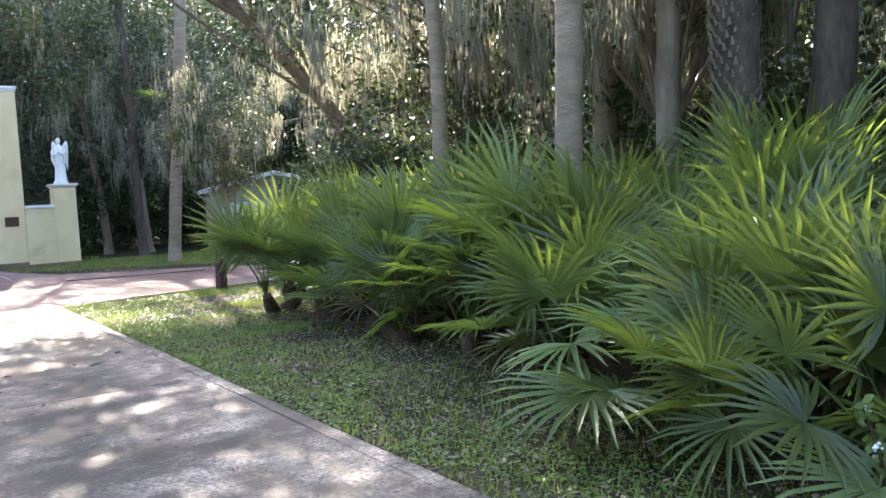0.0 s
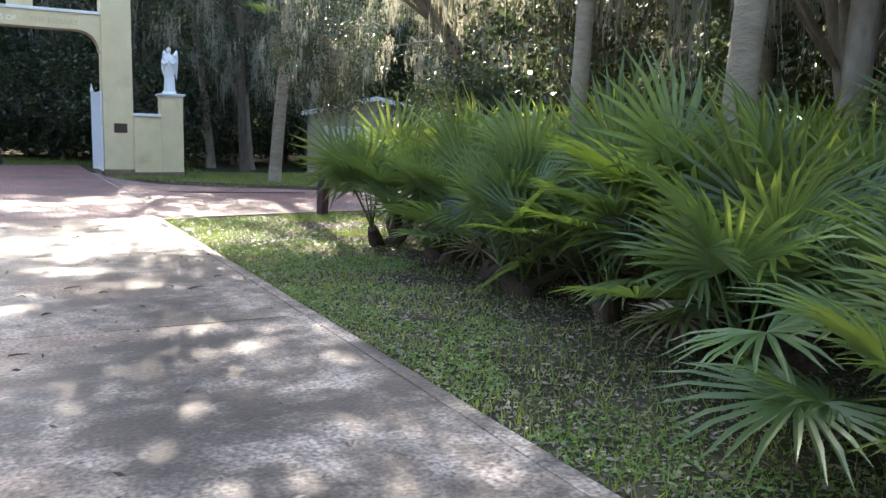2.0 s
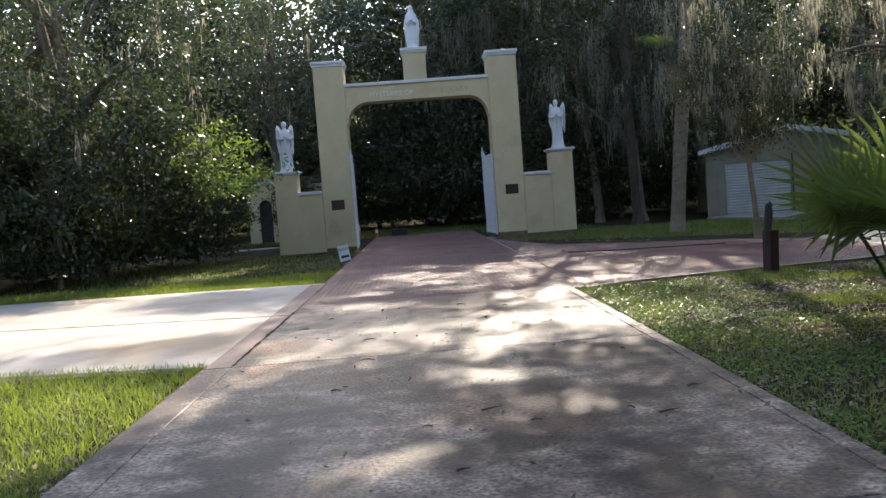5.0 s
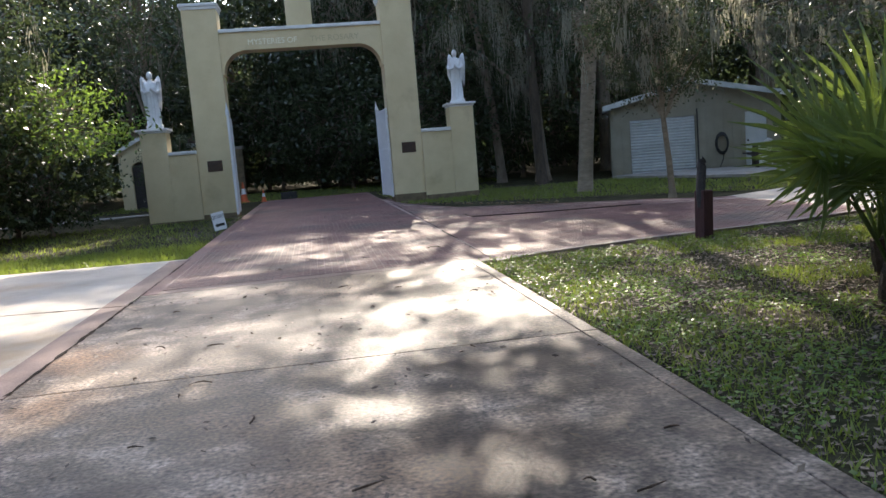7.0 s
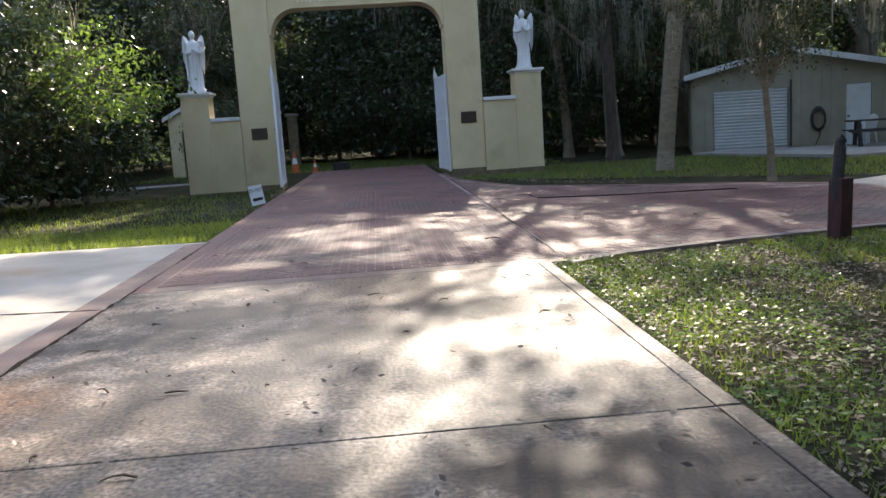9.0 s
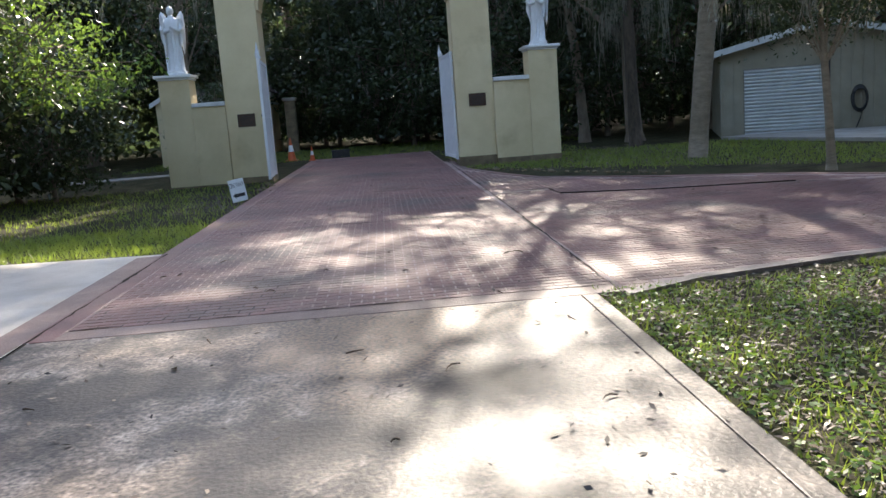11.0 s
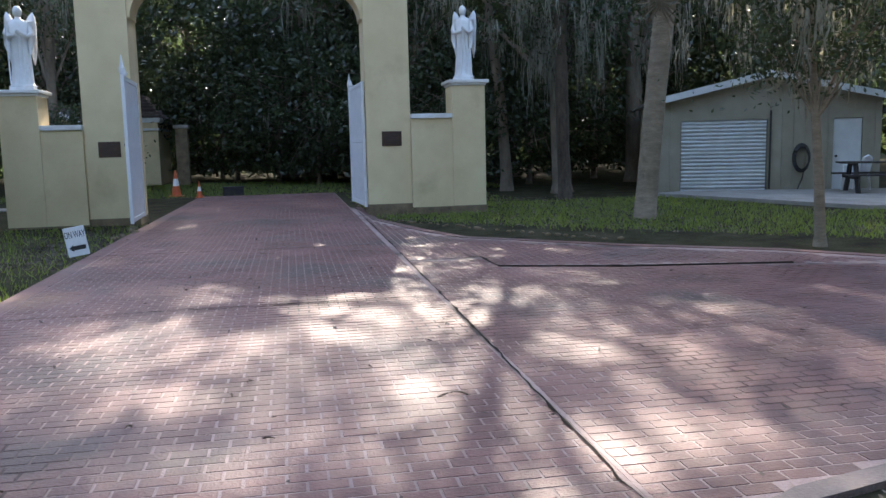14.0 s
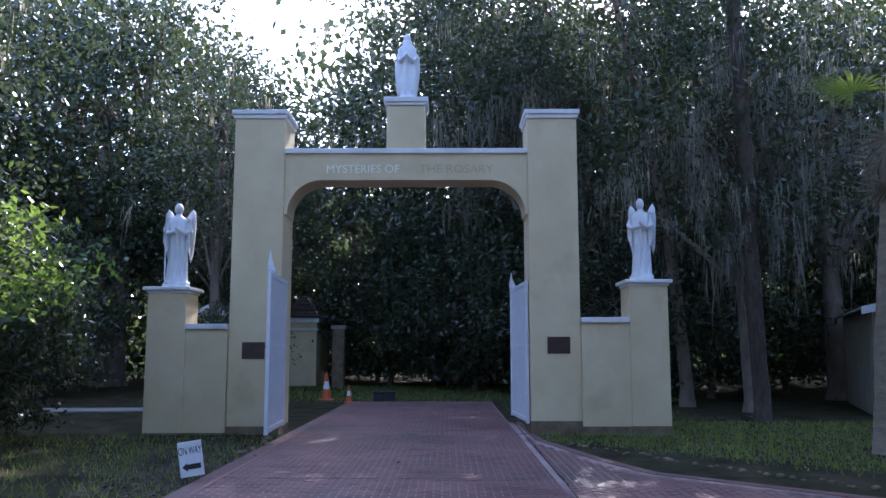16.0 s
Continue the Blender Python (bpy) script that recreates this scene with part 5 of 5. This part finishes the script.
# low shrub with white flower heads among the palmettos
shrub = thing("flowering_shrub", "small green shrub with white flower clusters beside palmettos", "shrub", pose(3.02, -28.62, G))
rngs = np.random.default_rng(64)
leaf_at, bloom_at = [], []
for k in range(9):
    a, h = k * 2.4, rngs.uniform(.3, .62)
    tip = Vector((.20 * math.cos(a) * rngs.uniform(.4, 1.1), .20 * math.sin(a) * rngs.uniform(.4, 1.1), h))
    bm = bmesh.new()
    add_tube(bm, [(0, 0, -.03), tip * .5 + Vector((0, 0, .05)), tip], [.006, .005, .003], 5)
    part("stem", bm, FIBRE, shrub)
    for q in range(16):
        leaf_at.append(tip * rngs.uniform(.4, 1.0) + Vector(rngs.normal(0, .035, 3)))
    if k % 2 == 0:
        bloom_at.append(tip)
tagged(mesh_part("leaves", mesh_of("shrub_leaves", leaf_quads(rngs, np.array(leaf_at), .065, .035), 4), WEED, shrub), kind="stuff")
for c in bloom_at:
    bm = bmesh.new()
    for q in range(7):
        bmesh.ops.create_icosphere(bm, subdivisions=1, radius=.008, matrix=Matrix.Translation(c + Vector(rngs.normal(0, .012, 3))))
    part("flower_head", bm, WHITE_PLASTIC, shrub, "white flower cluster")


# ---- grass, litter, twigs ----
def scatter(rng, n, x0, x1, y0, y1, keep):
    p = np.stack([rng.uniform(x0, x1, n), rng.uniform(y0, y1, n)], 1)
    return p[keep(p[:, 0], p[:, 1])]


def blades(name, rng, pts, h, w, material, label, category):
    n = len(pts)
    az = rng.uniform(0, 2 * math.pi, n)
    s = np.stack([np.cos(az), np.sin(az), np.zeros(n)], 1) * (w * rng.uniform(.6, 1.4, n))[:, None]
    base = np.stack([pts[:, 0], pts[:, 1], np.full(n, G)], 1)
    hh = h * rng.uniform(.4, 1.3, n)
    lean = np.stack([rng.normal(0, .5, n) * hh, rng.normal(0, .5, n) * hh, hh], 1)
    tri = np.stack([base - s, base + s, base + lean], 1).reshape(-1, 3)
    ob = mesh_part(name, mesh_of(name, tri, 3), material)
    return tagged(ob, label, category, kind="stuff")


rng = np.random.default_rng(5)
patch = np.vectorize(lambda x, y: noise.noise(Vector((x * 0.7, y * 0.7, 3.1))))
lawn_l = scatter(rng, 125000, -12, -2.42, -29, -18.0, lambda x, y: (y < -18.62 + 0.16 * (-2.4 - x)) & ((x > -7) | (rng.uniform(size=len(x)) < 0.5)))
blades("lawn_grass", rng, lawn_l, 0.085, 0.006, GRASS, "bright short lawn grass beside the drive", "grass")
verge = scatter(rng, 24000, 1.87, 4.6, -30, -14.6, lambda x, y: (rng.uniform(size=len(x)) < 1.15 - 0.42 * (x - 1.87)) & ((patch(x, y) > -0.22) | (x < 2.4)))
blades("verge_grass", rng, verge, 0.06, 0.006, GRASS, "patchy grass on the verge beside the drive", "grass")
verge2 = scatter(rng, 16000, 4.0, 9.0, -18, -13.9, lambda x, y: (y < -14.35 + 0.12 * (x - 4)) & (patch(x, y) > -0.1))
blades("verge_grass", rng, verge2, 0.06, 0.007, GRASS, "thin grass under the palmettos", "grass")
strip_l = scatter(rng, 48000, -10, -2.18, -11.3, -0.5, lambda x, y: (y > -11.05 - 0.11 * (x + 2)) & ((y < -8.4) | (rng.uniform(size=len(x)) < 0.15)))
blades("lawn_grass", rng, strip_l, 0.09, 0.008, GRASS, "sunlit grass strip beyond the side drive", "grass")
lawn_r = scatter(rng, 46000, 2.4, 26, -9.0, 2.5, lambda x, y: (y > -0.9 - 0.95 * (x - 2.2)) & (y > -8.75 + 0.18 * np.maximum(0, x - 8.2)) & ~((x > 11) & (y > -2.9)))
blades("lawn_grass", rng, lawn_r, 0.08, 0.010, GRASS, "shaded grass by the gate and the shed", "grass")
lawn_b = scatter(rng, 12000, -9, 8, 9.3, 20, lambda x, y: y > 0)
blades("lawn_grass", rng, lawn_b, 0.10, 0.014, GRASS, "shaded grass beyond the gate", "grass")
lawn_g = scatter(rng, 2500, 2.3, 6.5, -5.5, 9, lambda x, y: y > -1.0 - 1.2 * (x - 2.3))
blades("lawn_grass", rng, lawn_g, 0.10, 0.010, GRASS, "shaded grass at the foot of the gateway", "grass")


def weeds(name, n, x0, x1, y0, y1, keep, size, label):
    p = scatter(rng, n, x0, x1, y0, y1, keep)
    c = np.stack([p[:, 0], p[:, 1], G + rng.uniform(0.008, 0.05, len(p))], 1)
    q = leaf_quads(rng, c, size, size * 0.7, 0.0).reshape(-1, 4, 3)
    q[:, :, 2] = np.maximum(c[:, None, 2] + (q[:, :, 2] - c[:, None, 2]) * 0.45, G + 0.002)
    return tagged(mesh_part(name, mesh_of(name, q.reshape(-1, 3), 4), WEED), label, "weeds", kind="stuff")


weeds("ground_weeds", 36000, 1.88, 5.0, -30, -14.7, lambda x, y: (patch(x * 1.7 + 5, y * 1.7) > -0.12 + 0.16 * (x - 2.6) + np.where(y < -21, 0.10 + 0.18 * (x - 2.2), 0)), 0.040, "low creeping weeds on the verge")
weeds("ground_weeds", 9000, 4.4, 9.0, -18, -14.0, lambda x, y: (y < -14.3 + 0.12 * (x - 4)) & (patch(x * 1.7, y * 1.7) > 0.0), 0.035, "low creeping weeds under trees")


def litter(name, n, x0, x1, y0, y1, keep, z, size, label, material=LITTER):
    p = scatter(rng, n, x0, x1, y0, y1, keep)
    k = len(p)
    az = rng.uniform(0, 6.28, k)
    d = np.stack([np.cos(az), np.sin(az), rng.normal(0, .25, k)], 1)
    s = np.stack([-np.sin(az), np.cos(az), rng.normal(0, .35, k)], 1)
    c = np.stack([p[:, 0], p[:, 1], z + rng.uniform(0.004, 0.02, k)], 1)
    ln = (size * rng.uniform(.5, 1.3, k))[:, None]
    q = np.stack([c - d * ln, c + s * ln * .4, c + d * ln, c - s * ln * .4], 1)
    q[:, :, 2] = np.maximum(q[:, :, 2], z + 0.003)
    return tagged(mesh_part(name, mesh_of(name, q.reshape(-1, 3), 4), material), label, "leaves", kind="stuff")


litter("leaf_litter", 48000, 1.9, 8.0, -30, -14.2, lambda x, y: x > 0, G, 0.024, "brown fallen leaves under the palmettos")
litter("leaf_litter", 1500, -4, -2.4, -29, -18.6, lambda x, y: rng.uniform(size=len(x)) < 0.5 * (x + 4), G + 0.02, 0.03, "brown fallen leaves on the lawn edge")
litter("leaf_litter", 480, -2.1, 1.8, -30, -14.8, lambda x, y: x > -9, 0.0, 0.023, "scattered dark leaves on the concrete", DARK_LITTER)
litter("leaf_litter", 520, -2.0, 6.5, -14.5, -1.0, lambda x, y: (x < 2) | (y < -8.5), 0.004, 0.024, "scattered dark leaves on the red paving", DARK_LITTER)
litter("leaf_litter", 260, -2.1, 1.8, -30, -14.8, lambda x, y: x > -9, 0.0, 0.027, "scattered pale leaves on the concrete")
litter("leaf_litter", 5000, 2.3, 8, -8, 4, lambda x, y: y > -0.8 - 1.0 * (x - 2.2), G, 0.035, "brown fallen leaves by the gate")
# the darker leaf colour here carries the shade under the trees
litter("leaf_litter", 1800, -3.4, -2.1, -6.5, 0, lambda x, y: x > -9, G, 0.03, "fallen leaves by the sign, coloured dark for the tree shade", DARK_LITTER)


def twig(x, y, ln, az):
    bm = bmesh.new()
    a = radians(az)
    pts = [(x + ln * f * math.cos(a + 0.5 * f), y + ln * f * math.sin(a + 0.5 * f), 0.008 + 0.01 * math.sin(3 * f)) for f in (0, .4, .7, 1)]
    add_tube(bm, pts, [.005, .006, .004, .002], 5)
    if ln > 0.15:
        add_tube(bm, [pts[1], (pts[1][0] + .06 * math.cos(a + 1), pts[1][1] + .06 * math.sin(a + 1), .012)], [.004, .002], 5)
    tagged(part("twig", bm, FIBRE), "small dry twig lying on the drive", "twig", "fallen twigs")


for i in range(44):
    twig(rng.uniform(-1.9, 1.7), rng.uniform(-24, -12), rng.uniform(.04, .15), rng.uniform(0, 360))


# ---- bricks ----
def inside(poly, x, y):
    r, j = False, len(poly) - 1
    for i in range(len(poly)):
        (xi, yi), (xj, yj) = poly[i], poly[j]
        if (yi > y) != (yj > y) and x < (xj - xi) * (y - yi) / (yj - yi) + xi:
            r = not r
        j = i
    return r


BL, BW, PITCH, ROWP = 0.171, 0.091, 0.182, 0.102
cells = []          # x, y and length of each brick
def course(y, x0, x1, shift, ok):
    x = x0 - PITCH + shift
    while x < x1:
        a, b = max(x, x0), min(x + BL, x1)
        if b - a > 0.04 and ok((a + b) / 2, y):
            cells.append(((a + b) / 2, y, b - a))
        x += PITCH


for i in range(240):
    y = -14.44 + i * ROWP
    if y > 9.1:
        break
    course(y, -1.92, 2.035, PITCH / 2 if i % 2 else 0, lambda x, y: True)
def crack_y(x):
    return -7.33 if x < 3.05 else -8.1 - 0.273 * (x - 3.06)


def on_branch(x, y):
    return all(inside(BRANCH, max(2.09, x + dx), y + dy) for dx in (-.08, .08) for dy in (-.15, .10))


for i in range(160):
    course(-14.6 + i * ROWP, 2.085, 8.15, PITCH / 2 if i % 2 else 0, lambda x, y: y < crack_y(x) - 0.07 and on_branch(x, y))
upright = []        # bricks laid along the drive, north of the crack
for i in range(60):
    x = 2.16 + i * ROWP
    for k in range(70):
        y = -9.8 + k * PITCH + (PITCH / 2 if i % 2 else 0)
        if y > crack_y(x) + 0.12 and on_branch(x, y) and on_branch(x, y + 0.08) and on_branch(x, y - 0.08):
            upright.append((x, y))
bm = box(-BL / 2, BL / 2, -BW / 2, BW / 2, -0.02, 0.0)
for v in bm.verts:
    if v.co.z > -0.01:
        v.co.x *= 0.975
        v.co.y *= 0.955
brick_mesh = bpy.data.meshes.new("brick")
bm.to_mesh(brick_mesh)
bm.free()
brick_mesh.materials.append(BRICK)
near = [c for c in cells if -14.6 < c[1] < -12.6 and -1.0 < c[0] < 3.4][:300]
near_set = set(near)
for x, y, ln in near:
    ob = new("brick", brick_mesh)
    ob.parent = brick_drive
    ob.location = (x + rng.normal(0, .001), y + rng.normal(0, .001), rng.normal(0, .0006))
    ob.scale = (ln / BL, 1, 1)
rest = [c for c in cells if c not in near_set]
bv = np.array([v.co for v in brick_mesh.vertices])
quads = np.array([list(p.vertices) for p in brick_mesh.polygons if p.normal.z > -0.5])
stretch = np.array([(ln / BL, 1, 1) for x, y, ln in rest])
shift = np.array([(x, y, 0) for x, y, ln in rest]) + rng.normal(0, .0006, (len(rest), 3))
nv = len(bv)
me = bpy.data.meshes.new("bricks_far")
allv = (bv[None] * stretch[:, None] + shift[:, None]).reshape(-1, 3)
allf = (quads[None] + (np.arange(len(rest)) * nv)[:, None, None]).reshape(-1, 4)
me.from_pydata(allv.tolist(), [], allf.tolist())
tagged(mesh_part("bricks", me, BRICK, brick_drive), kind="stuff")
me = bpy.data.meshes.new("bricks_upright")
turned = bv[:, [1, 0, 2]] * np.array([-1, 1, 1])
allv = (turned[None] + (np.array([(x, y, 0) for x, y in upright]) + rng.normal(0, .0006, (len(upright), 3)))[:, None]).reshape(-1, 3)
allf = (quads[None] + (np.arange(len(upright)) * nv)[:, None, None]).reshape(-1, 4)
me.from_pydata(allv.tolist(), [], allf.tolist())
tagged(mesh_part("bricks", me, BRICK, brick_drive), kind="stuff")
